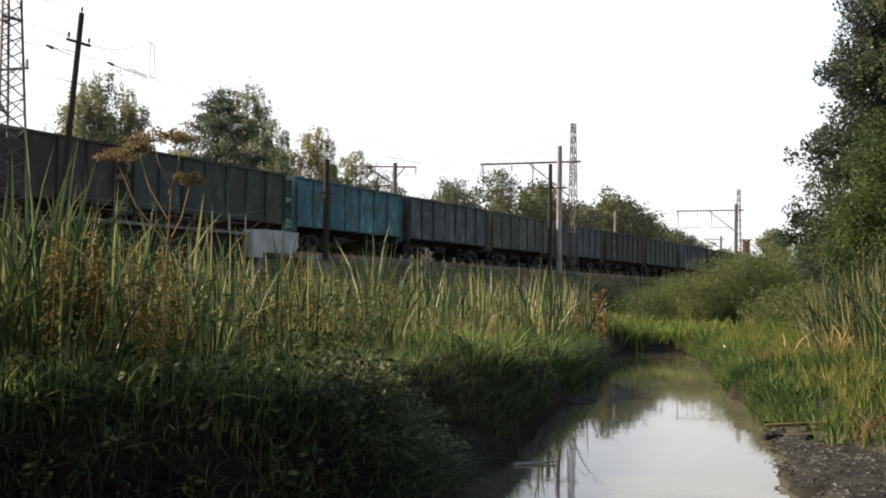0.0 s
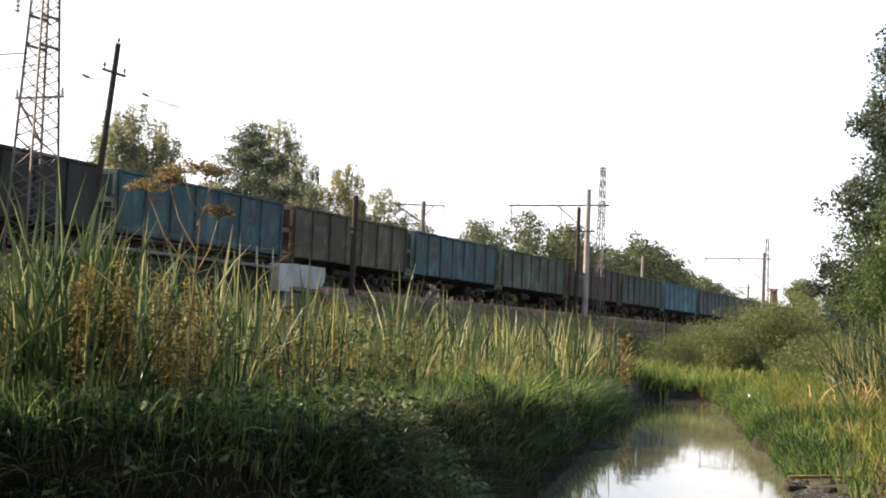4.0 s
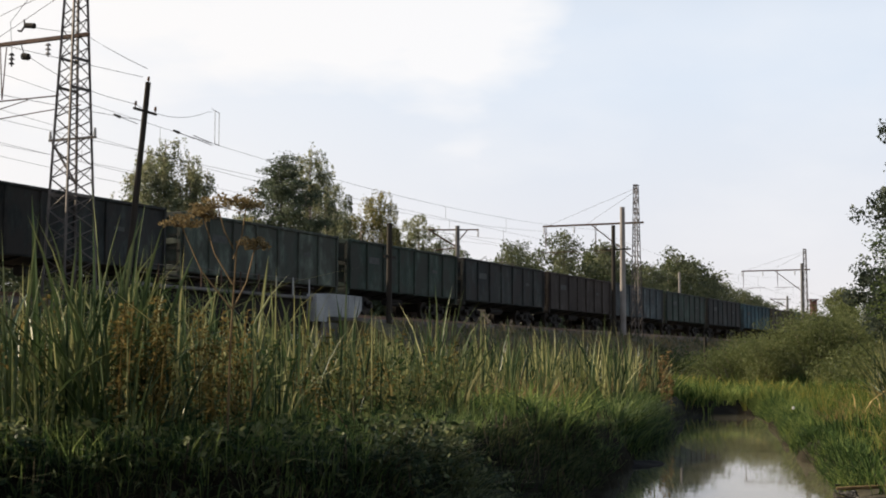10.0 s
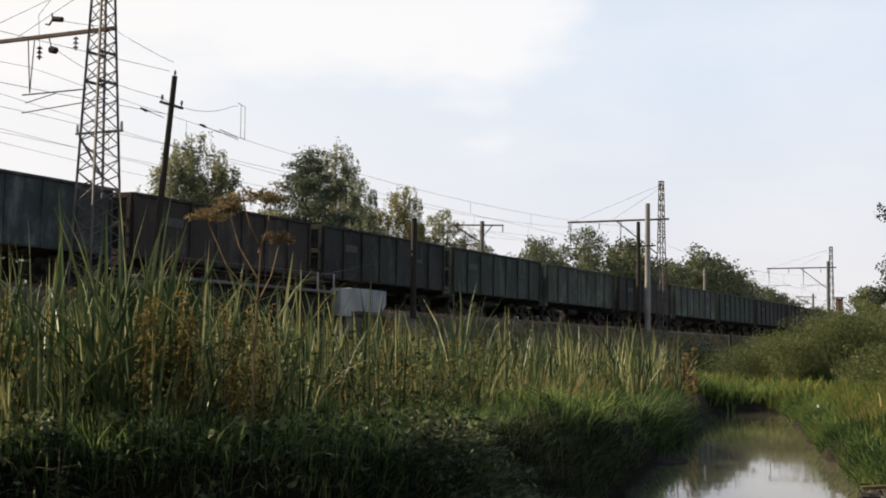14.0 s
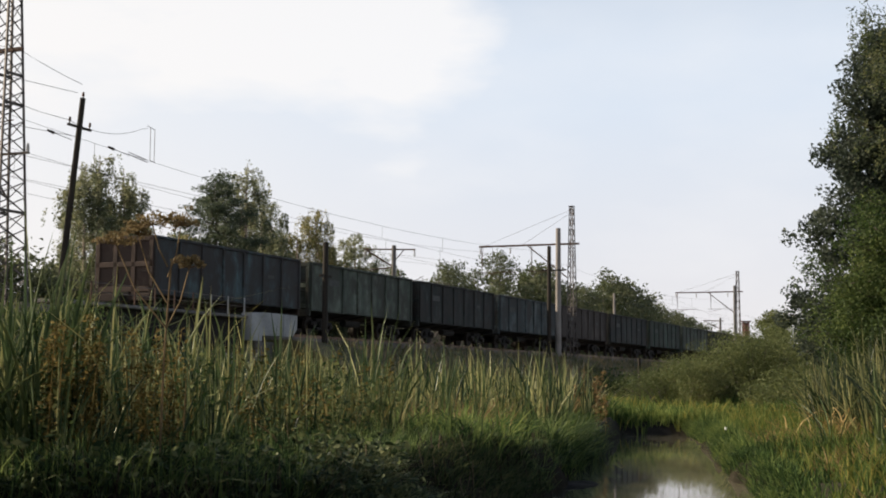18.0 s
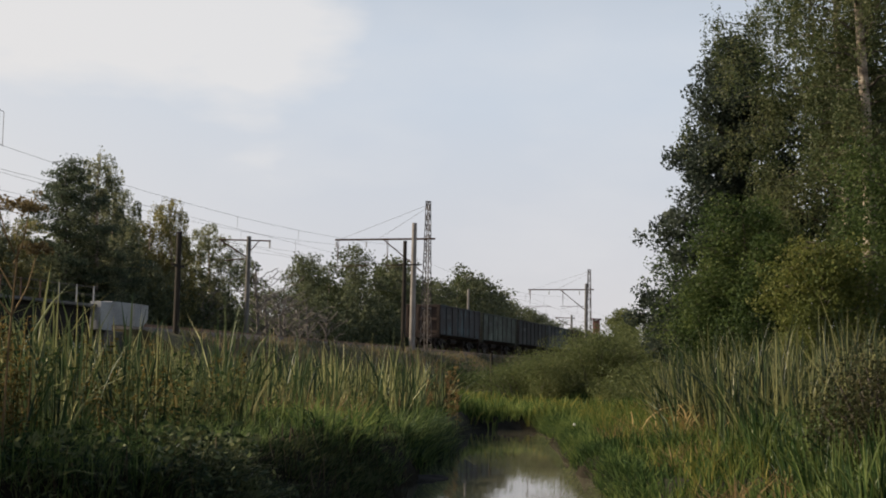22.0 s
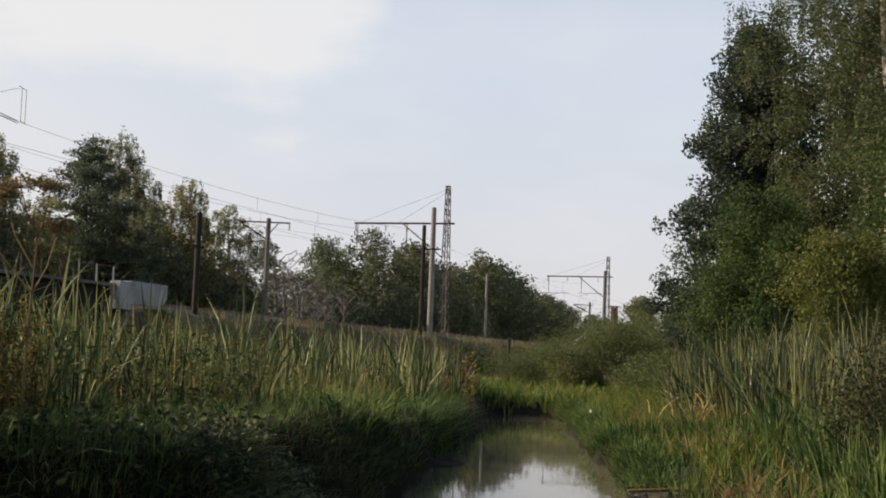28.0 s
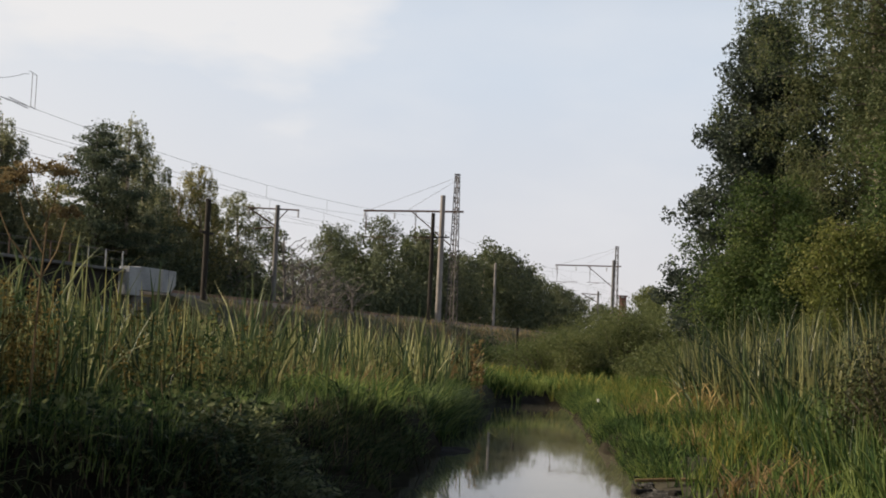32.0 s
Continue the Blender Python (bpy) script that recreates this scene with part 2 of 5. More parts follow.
M_WEED_Y = material("yellowing_weed_leaf", [(0.05, 0.055, 0.018), (0.13, 0.105, 0.032), (0.23, 0.165, 0.055)], 0.6, island=0.7, leaf=0.3, fine=3.0, rough=0.8, spec=0.1)
M_WEED_G = material("green_weed_leaf", [(0.028, 0.052, 0.020), (0.070, 0.105, 0.038), (0.17, 0.19, 0.075)], 0.6, island=0.8, leaf=0.3, fine=3.0, rough=0.8, spec=0.1)
M_FALLEN = material("straw_yellow_reed", [(0.20, 0.14, 0.05), (0.36, 0.25, 0.10), (0.52, 0.39, 0.19)], 0.8, island=0.6, leaf=0.3, fine=3.0, rough=0.8, spec=0.1)
M_GOLD = material("golden_withered_leaf", [(0.085, 0.070, 0.024), (0.19, 0.145, 0.048), (0.32, 0.245, 0.095)], 1.2, island=0.6, leaf=0.35, fine=3.0, rough=0.85, spec=0.05)
M_STRAW = material("dry_reed_straw", [(0.13, 0.095, 0.05), (0.25, 0.19, 0.10)], 2, 0.8, island=0.4, leaf=0.25)
M_UMBEL = material("withered_umbel", [(0.11, 0.082, 0.040), (0.20, 0.150, 0.072), (0.31, 0.24, 0.125)], 3, 0.9, island=0.4, leaf=0.3)
M_STALK = material("dry_stalk", [(0.13, 0.085, 0.04), (0.26, 0.18, 0.09)], 5, 0.9)
M_SEDGE = material("embankment_sedge", [(0.075, 0.085, 0.038), (0.16, 0.145, 0.070), (0.27, 0.20, 0.11)], 0.25, **LEAF)
M_BIRCHLEAF = material("birch_leaf", [(0.048, 0.070, 0.030), (0.090, 0.115, 0.050), (0.165, 0.17, 0.080)], 0.5, island=0.45, leaf=0.45, fine=3.0, rough=0.55, spec=0.25)
# Both far birch leaves are brightened to put distance haze into the colour.
M_BIRCHLEAF_Y = material("hazed_autumn_birch_leaf", [(0.103, 0.115, 0.046), (0.207, 0.201, 0.081), (0.345, 0.299, 0.127)], 0.4, island=0.5, leaf=0.5, fine=3.0, rough=0.5, spec=0.4)
M_BIRCHLEAF_HAZE = material("hazed_birch_leaf", [(0.115, 0.140, 0.078), (0.200, 0.220, 0.125), (0.31, 0.305, 0.18)], 0.4, island=0.5, leaf=0.5, fine=3.0, rough=0.5, spec=0.4)
# Darker cattail tone that paints the shade low down in the stand.
M_CATTAIL_LOW = material("shade_toned_cattail_leaf", [(0.020, 0.040, 0.014), (0.072, 0.105, 0.034), (0.24, 0.24, 0.085)], 0.4, island=0.8, leaf=0.2, fine=3.0, rough=0.6, spec=0.25)
M_POPLAR = material("poplar_leaf", [(0.026, 0.038, 0.028), (0.050, 0.066, 0.048), (0.095, 0.115, 0.085)], 0.6, **CROWN)
# Needles lightened, with the haze in front of the conifer mixed into them.
M_SPRUCE = material("hazed_conifer_needles", [(0.052, 0.072, 0.046), (0.092, 0.118, 0.074), (0.145, 0.168, 0.105)], 0.6, **CROWN)
M_WILLOW = material("willow_leaf", [(0.068, 0.090, 0.036), (0.125, 0.150, 0.056), (0.21, 0.215, 0.085)], 0.35, island=0.3, leaf=0.4, fine=3.0, rough=0.6, spec=0.2)
M_ALDER_Y = material("yellow_green_alder_leaf", [(0.075, 0.095, 0.026), (0.14, 0.16, 0.041), (0.22, 0.21, 0.072)], 0.5, **CROWN)
M_SHRUB = material("shrub_leaf", [(0.028, 0.052, 0.018), (0.064, 0.100, 0.030), (0.14, 0.17, 0.055)], 0.5, **CROWN)
M_DARKSHRUB = material("dark_shrub_leaf", [(0.030, 0.034, 0.014), (0.055, 0.060, 0.024), (0.10, 0.088, 0.04)], 0.5, **LEAF)
# Lighter and greyer than the leaf itself: haze over the far woods.
M_WOODS = material("hazed_woods_leaf", [(0.070, 0.089, 0.050), (0.118, 0.138, 0.077), (0.180, 0.192, 0.108)], 0.3, **CROWN)
M_PEAT = material("wet_peat", [(0.011, 0.010, 0.008), (0.022, 0.019, 0.014), (0.038, 0.034, 0.024)], 2.0, 0.95, bump=1.0, fine=18, spec=0.03)
M_ROOT = material("hanging_dead_stems", [(0.016, 0.012, 0.008), (0.040, 0.030, 0.018), (0.13, 0.10, 0.065)], 1.5, 0.9, island=0.8, leaf=0.15)
M_TWIG = material("bare_grey_twigs", [(0.11, 0.10, 0.09), (0.21, 0.19, 0.175)], 2, 0.9)
M_BANKGRASS = material("bank_grass", [(0.020, 0.040, 0.016), (0.072, 0.130, 0.042), (0.22, 0.28, 0.090)], 0.9, island=0.75, leaf=0.35, fine=3.0, rough=0.6, spec=0.2)
M_PALEWOOD = material("bleached_wood", [(0.32, 0.30, 0.26), (0.50, 0.47, 0.42)], 8, 0.8)
# Bank grass recoloured darker: this leaf tone carries the near bank's shade.
M_BANKSHADE = material("shade_toned_bank_leaf", [(0.027, 0.046, 0.024), (0.074, 0.110, 0.048), (0.20, 0.22, 0.10)], 0.9, island=0.8, leaf=0.3, fine=3.0, rough=0.6, spec=0.2)
M_BARK = material("grey_bark", [(0.06, 0.05, 0.04), (0.14, 0.12, 0.10)], 3, 0.9, bump=0.5, fine=20, stretch=(1, 1, 0.3))
M_BIRCHBARK = material("birch_bark", [(0.06, 0.05, 0.042), (0.36, 0.29, 0.23), (0.60, 0.52, 0.43)], 2.2, 0.8, fine=14, stretch=(1, 1, 2.5))


def water_material():
    m = bpy.data.materials.new("murky_water")
    m.use_nodes = True
    n, k = m.node_tree.nodes, m.node_tree.links
    b = n["Principled BSDF"]
    co = n.new("ShaderNodeTexCoord")
    t, r = n.new("ShaderNodeTexNoise"), n.new("ShaderNodeValToRGB")
    t.inputs["Scale"].default_value, t.inputs["Detail"].default_value = 0.5, 4
    r.color_ramp.elements[0].color, r.color_ramp.elements[1].color = (0.125, 0.116, 0.078, 1), (0.175, 0.163, 0.112, 1)
    r.color_ramp.elements[0].position, r.color_ramp.elements[1].position = 0.35, 0.7
    k.new(co.outputs["Object"], t.inputs["Vector"])
    k.new(t.outputs["Fac"], r.inputs["Fac"])
    k.new(r.outputs["Color"], b.inputs["Base Color"])
    b.inputs["Roughness"].default_value, b.inputs["IOR"].default_value = 0.03, 1.333
    b.inputs["Specular IOR Level"].default_value = 0.2
    w, bp = n.new("ShaderNodeTexNoise"), n.new("ShaderNodeBump")
    w.inputs["Scale"].default_value, w.inputs["Detail"].default_value = 2.5, 2
    bp.inputs["Strength"].default_value, bp.inputs["Distance"].default_value = 0.05, 0.01
    k.new(co.outputs["Object"], w.inputs["Vector"])
    k.new(w.outputs["Fac"], bp.inputs["Height"])
    k.new(bp.outputs["Normal"], b.inputs["Normal"])
    return m


M_WATER = water_material()


# ---- mesh helpers ----
def mesh_np(name, verts, faces, mat, smooth=False):
    """A mesh from arrays: verts (n, 3), faces (m, k) with the same k in every row."""
    me = bpy.data.meshes.new(name)
    verts, faces = np.asarray(verts, np.float32), np.asarray(faces, np.int32)
    k = faces.shape[1]
    me.vertices.add(len(verts))
    me.vertices.foreach_set("co", verts.ravel())
    me.loops.add(faces.size)
    me.loops.foreach_set("vertex_index", faces.ravel())
    me.polygons.add(len(faces))
    me.polygons.foreach_set("loop_start", np.arange(0, faces.size, k, dtype=np.int32))
    me.polygons.foreach_set("use_smooth", np.full(len(faces), smooth))
    me.update(calc_edges=True)
    me.materials.append(mat)
    return me


def part(name, bm, mat=None, parent=None, label=""):
    """Links a bmesh, or a finished mesh, as one object under a thing or part."""
    if isinstance(bm, bmesh.types.BMesh):
        me = bpy.data.meshes.new(name)
        bm.to_mesh(me)
        bm.free()
        me.materials.append(mat)
    else:
        me = bm
    ob = new(name, me)
    if parent is not None:
        ob.parent = parent
    return tagged(ob, label)


def thing(name, label, category, group="", kind="", m=None):
    ob = new(name)
    ob.empty_display_size = 0.2
    if m is not None:
        ob.matrix_basis = m
    return tagged(ob, label, category, group, kind)


def box(bm, x0, y0, z0, x1, y1, z1, bevel=0.0):
    r = bmesh.ops.create_cube(bm, size=1.0, matrix=Matrix.LocRotScale(((x0 + x1) / 2, (y0 + y1) / 2, (z0 + z1) / 2), None, (x1 - x0, y1 - y0, z1 - z0)))
    if bevel:
        es = list({e for v in r["verts"] for e in v.link_edges})
        bmesh.ops.bevel(bm, geom=es, offset=bevel, segments=1, affect="EDGES", profile=0.5)
    return bm


def boxes(*rows, bevel=0.0):
    bm = bmesh.new()
    for r in rows:
        box(bm, *r, bevel=bevel)
    return bm


def rod(bm, a, b, r0, r1=None, seg=8):
    """A tapered round bar from a to b."""
    a, b = Vector(a), Vector(b)
    d = b - a
    m = Matrix.Translation((a + b) / 2) @ d.to_track_quat("Z", "Y").to_matrix().to_4x4()
    bmesh.ops.create_cone(bm, cap_ends=True, segments=seg, radius1=r0, radius2=r0 if r1 is None else r1, depth=d.length, matrix=m)
    return bm


def rods(*rows, seg=8):
    bm = bmesh.new()
    for r in rows:
        rod(bm, *r, seg=seg)
    return bm


def tubes(paths, seg=6):
    """Verts and quads of tapered tubes; paths: lists of (point, radius)."""
    vs, fs = [], []
    ang = np.linspace(0, 2 * np.pi, seg, endpoint=False)
    for path in paths:
        base = len(vs)
        pts = [np.array(p, float) for p, _ in path]
        for i, (p, r) in enumerate(path):
            d = pts[min(i + 1, len(pts) - 1)] - pts[max(i - 1, 0)]
            d /= max(np.linalg.norm(d), 1e-9)
            u = np.cross(d, (1, 0, 0) if abs(d[0]) < 0.8 else (0, 1, 0))
            u /= np.linalg.norm(u)
            w = np.cross(d, u)
            for a in ang:
                vs.append(pts[i] + r * (math.cos(a) * u + math.sin(a) * w))
        for i in range(len(path) - 1):
            for j in range(seg):
                a, b = base + i * seg + j, base + i * seg + (j + 1) % seg
                fs.append((a, b, b + seg, a + seg))
    return np.array(vs), np.array(fs)


def blades(x, y, z, height, width, lean, turn, rng, seg=3, droop=1.0, fold=0.0):
    """Verts and faces of grass blades: tapered strips that bend over. All arguments are arrays of one length."""
    n = len(x)
    u = np.linspace(0, 1, seg + 1)
    prof = (1 - u ** 2.2) * 0.5 * (0.75 + 0.5 * np.minimum(1, u * 3)) + 0.02
    if fold:
        prof = (1 - u ** 4.5) * 0.5 + 0.01
    face = turn + rng.uniform(-1.4, 1.4, n)
    cols = 3 if fold else 2
    vs = np.empty((n, seg + 1, cols, 3), np.float32)
    for i, t in enumerate(u):
        out = height * (lean * t + droop * lean * 1.6 * t ** 3) * 0.6
        zz = z + height * (t - 0.45 * np.minimum(1.2, lean * droop) * t ** 3)
        cx, cy = x + np.cos(turn) * out, y + np.sin(turn) * out
        w = width * prof[i]
        dx, dy = -np.sin(face) * w, np.cos(face) * w
        vs[:, i, 0] = np.stack([cx - dx, cy - dy, zz], 1)
        vs[:, i, -1] = np.stack([cx + dx, cy + dy, zz], 1)
        if fold:
            vs[:, i, 1] = np.stack([cx + dy * fold, cy - dx * fold, zz], 1)
    base = np.arange(n)[:, None] * (cols * (seg + 1))
    quad = np.array([[cols * i + c, cols * i + c + 1, cols * (i + 1) + c + 1, cols * (i + 1) + c] for i in range(seg) for c in range(cols - 1)])
    fs = (base[:, None, :] + quad[None]).reshape(-1, 4)
    return vs.reshape(-1, 3), fs


def leaves(centres, size, rng, flat=0.3, long=1.5, far=False):
    """Verts and quads of single leaves, pointed ovals folded along nothing, turned at random round their centres."""
    n = len(centres)
    a = rng.normal(size=(n, 3))
    a[:, 2] = a[:, 2] * flat - 0.35
    a /= np.linalg.norm(a, axis=1)[:, None]
    b = np.cross(a, rng.normal(size=(n, 3)))
    b /= np.linalg.norm(b, axis=1)[:, None]
    s = size * rng.uniform(0.6, 1.35, n)[:, None]
    a, b = a * s * long * 0.5, b * s * 0.5
    c = np.asarray(centres)
    if far:
        vs = np.stack([c - a * 0.8, c + a * 0.7 + b * 1.1, c + a * 0.7 - b * 1.1], 1).reshape(-1, 3)
        return vs, np.arange(3 * n).reshape(n, 3)
    vs = np.stack([c - a, c + b * 0.9, c + a, c - b * 0.9], 1).reshape(-1, 3)
    return vs, np.arange(4 * n).reshape(n, 4)


# ---- plan ----
# The railway: s metres along it, e metres from the middle of the nearer track towards the water.
TRACK_O, TRACK_T, TRACK_C = (-8.80, 72.20), (0.3775, 0.9260), (0.9260, -0.3775)
RAIL_Z, CROWN_Z = 3.92, 3.40
TRACK_TURN = math.degrees(math.atan2(TRACK_T[1], TRACK_T[0]))


def rail(s, e, z=0.0):
    return Vector((TRACK_O[0] + s * TRACK_T[0] + e * TRACK_C[0], TRACK_O[1] + s * TRACK_T[1] + e * TRACK_C[1], z))


def rail_pose(s, e=0.0, z=0.0):
    """Local x runs along the track, local y away from the water."""
    p = rail(s, e, z)
    return pose(p.x, p.y, p.z, 0, 0, TRACK_TURN)


# The creek: how far it lies to the side at distances ahead, left and right water's edge.
CREEK_Y = [-30, 0, 6.7, 7.9, 8.7, 9.3, 9.9, 10.7, 13.3, 16, 19.0, 21.5, 26, 30, 34, 38, 43, 46]
CREEK_L = [-9, -8.5, -7.0, -5.2, -2.6, -0.9, -0.25, 0.0, 0.55, 0.92, 1.40, 1.68, 2.38, 3.1, 3.75, 4.4, 5.1, 5.9]
CREEK_R = [2.4, 2.2, 2.3, 2.35, 2.4, 2.48, 2.55, 2.65, 3.08, 3.55, 4.0, 4.32, 4.85, 5.5, 6.05, 6.45, 6.75, 6.85]


def creek(y):
    return np.interp(y, CREEK_Y, CREEK_L), np.interp(y, CREEK_Y, CREEK_R)


def wave(x, y, s, seed=0.0):
    return (np.sin(x * s + 1.3 * np.sin(y * s * 0.7 + seed)) + np.sin(y * s * 1.21 + seed * 2 + 0.9 * np.sin(x * s * 0.6))) * 0.5


def shore_width(y):
    """How far the bare mud reaches from the water on the lower bank."""
    return 0.08 + 1.3 * np.clip((15.6 - np.asarray(y, float)) / 3.2, 0, 1)


def ground_z(x, y):
    x, y = np.asarray(x, float), np.asarray(y, float)
    l, r = creek(y)
    jag = 0.12 * wave(x, y, 2.1) + 0.06 * wave(x, y, 5.3, 1.0) + 0.03 * wave(x, y, 13.0, 2.0)
    dl, dr = (l + jag) - x, x - (r + jag)
    left = np.where(dl < 0, -0.35, (0.52 + 0.30 * np.clip((22 - y) / 6, 0, 1)) * np.clip(dl / (0.28 + 0.50 * np.clip((22 - y) / 6, 0, 1)), 0, 1) ** 0.9 + 0.08 * np.clip((dl - 0.35) / 5, 0, 1))
    mud = np.clip((18.0 - y) / 4.0, 0, 1)          # a flat muddy shore close by
    steep = np.clip(dr / (0.22 + 1.3 * mud), 0, 1)
    right = np.where(dr < 0, -0.35, 0.05 + (0.30 - 0.20 * mud) * steep + 0.45 * np.clip((dr - 0.8) / 5, 0, 1))
    end = np.clip((y - 41.5) / 1.2, 0, 1)           # the far bank where the water turns out of sight
    z = np.where(dl > 0, left, np.where(dr > 0, right, np.where(end > 0, -0.35 + 0.75 * end, -0.35)))
    z = np.maximum(z, -0.35 + 0.75 * end)
    dist = np.hypot(x, y)
    land = z > 0
    return z + np.where(land, 0.05 * wave(x, y, 1.1, 2.0) * np.clip(dist / 10, 0, 1), 0)


# ---- ground and water ----
def axis(*spans):
    out = []
    for a, b, n in spans:
        out += list(np.linspace(a, b, n, endpoint=False))
    return np.array(out + [spans[-1][1]])


def build_ground():
    xs = axis((-2500, -300, 8), (-300, -60, 14), (-60, -12, 30), (-12, -6, 24), (-6, 9, 100), (9, 18, 30), (18, 60, 26), (60, 300, 14), (300, 2500, 8))
    ys = axis((-600, -60, 6), (-60, 2, 24), (2, 12, 70), (12, 50, 120), (50, 130, 40), (130, 400, 18), (400, 3500, 10))
    X, Y = np.meshgrid(xs, ys)
    Z = ground_z(X, Y)
    nx = len(xs)
    i = np.arange((len(ys) - 1) * nx).reshape(len(ys) - 1, nx)[:, :-1].ravel()
    faces = np.stack([i, i + 1, i + 1 + nx, i + nx], 1)
    me = mesh_np("ground", np.stack([X, Y, Z], -1).reshape(-1, 3), faces, M_SOIL, True)
    me.materials.append(M_MUD)
    me.materials.append(M_PEAT)
    cx, cy = X.ravel()[faces].mean(1), Y.ravel()[faces].mean(1)
    l, r = creek(cy)
    peat = (cx > l - 1.1) & (cx <= l + 0.1) & (cy > 2) & (cy < 30)
    peat |= (cx > r - 0.25) & (cx < r + 0.45) & (cy > 16.5) & (cy < 44)
    shore = (cx > l - 0.25) & (cx < r + shore_width(cy) + 0.15 * wave(cx, cy, 2.3)) & (cy > 2) & (cy < 46)
    me.polygons.foreach_set("material_index", np.where(peat, 2, shore).astype(np.int32))
    part("ground", me)
    tagged(bpy.data.objects["ground"], "dark marshy soil under reeds and tall grass", "ground", kind="structure")
    ys = axis((-30, 46, 100))
    l, r = creek(ys)
    v = np.concatenate([np.stack([l - 0.6, ys, ys * 0], 1), np.stack([r + 0.6, ys, ys * 0], 1)])
    n = len(ys)
    j = np.arange(n - 1)
    ob = part("water", mesh_np("water", v, np.stack([j, j + n, j + n + 1, j + 1], 1), M_WATER))
    tagged(ob, "still murky brown creek water that mirrors the sky", "creek", kind="structure")


build_ground()

# ---- railway ----
BRIDGE = (-21.5, -6.2)      # the opening under the deck, metres along the track


def profile_prism(name, s0, s1, rows, mat, step=6.0):
    """A strip of embankment between s0 and s1; rows: (e, z) from the water side to the far side, closed below."""
    n = max(2, int((s1 - s0) / step) + 1)
    vs, fs, k = [], [], len(rows)
    for i in range(n):
        s = s0 + (s1 - s0) * i / (n - 1)
        for e, z in rows:
            p = rail(s, e + 0.25 * math.sin(s * 0.7 + z * 3) * (abs(e) > 6), z + 0.06 * math.sin(s * 1.3 + e))
            vs.append(p)
    for i in range(n - 1):
        for j in range(k):
            a, b = i * k + j, i * k + (j + 1) % k
            fs.append((a, b, b + k, a + k))
    me = mesh_np(name, vs, fs, mat)
    bm = bmesh.new()
    bm.from_mesh(me)
    bm.verts.ensure_lookup_table()
    bm.faces.new([bm.verts[j] for j in range(k)])
    bm.faces.new([bm.verts[(n - 1) * k + j] for j in reversed(range(k))])
    bmesh.ops.recalc_face_normals(bm, faces=bm.faces)
    bm.to_mesh(me)
    bm.free()
    return me


EMB = [(11.2, -0.3), (8.6, 1.0), (4.6, 3.2), (3.9, CROWN_Z), (-8.0, CROWN_Z), (-8.8, 3.2), (-14.5, -0.3)]
BAL = [(2.6, CROWN_Z - 0.05), (1.75, CROWN_Z + 0.34), (-5.85, CROWN_Z + 0.34), (-6.7, CROWN_Z - 0.05)]
for s0, s1 in ((-160.0, BRIDGE[0]), (BRIDGE[1], 700.0)):
    tagged(part("embankment", profile_prism("embankment", s0, s1, EMB, M_EMBANK)), "railway embankment overgrown with dry autumn grass", "embankment", kind="structure")
tagged(part("track_ballast", profile_prism("track_ballast", -160, 700, BAL, M_BALLAST)), "brown crushed stone ballast bed of the railway", "ballast", kind="structure")
for e in (0.0, -4.1):
    track = thing("railway_track", "pair of worn steel rails on concrete sleepers", "railway track", "tracks on the embankment", "structure", rail_pose(0, e))
    for side in (-0.78, 0.78):
        part("rail", boxes((-160, side - 0.035, RAIL_Z - 0.045, 700, side + 0.035, RAIL_Z), (-160, side - 0.01, RAIL_Z - 0.16, 700, side + 0.01, RAIL_Z - 0.045), (-160, side - 0.075, RAIL_Z - 0.18, 700, side + 0.075, RAIL_Z - 0.16)), M_RAIL, track)
    tie = boxes((-0.13, -1.35, CROWN_Z + 0.30, 0.13, 1.35, RAIL_Z - 0.181))
    me = bpy.data.meshes.new("sleeper")
    tie.to_mesh(me)
    tie.free()
    me.materials.append(M_TIE)
    for i in range(120):
        ob = part("sleeper", me, None, track)
        ob.location.x = -30 + i * 0.62


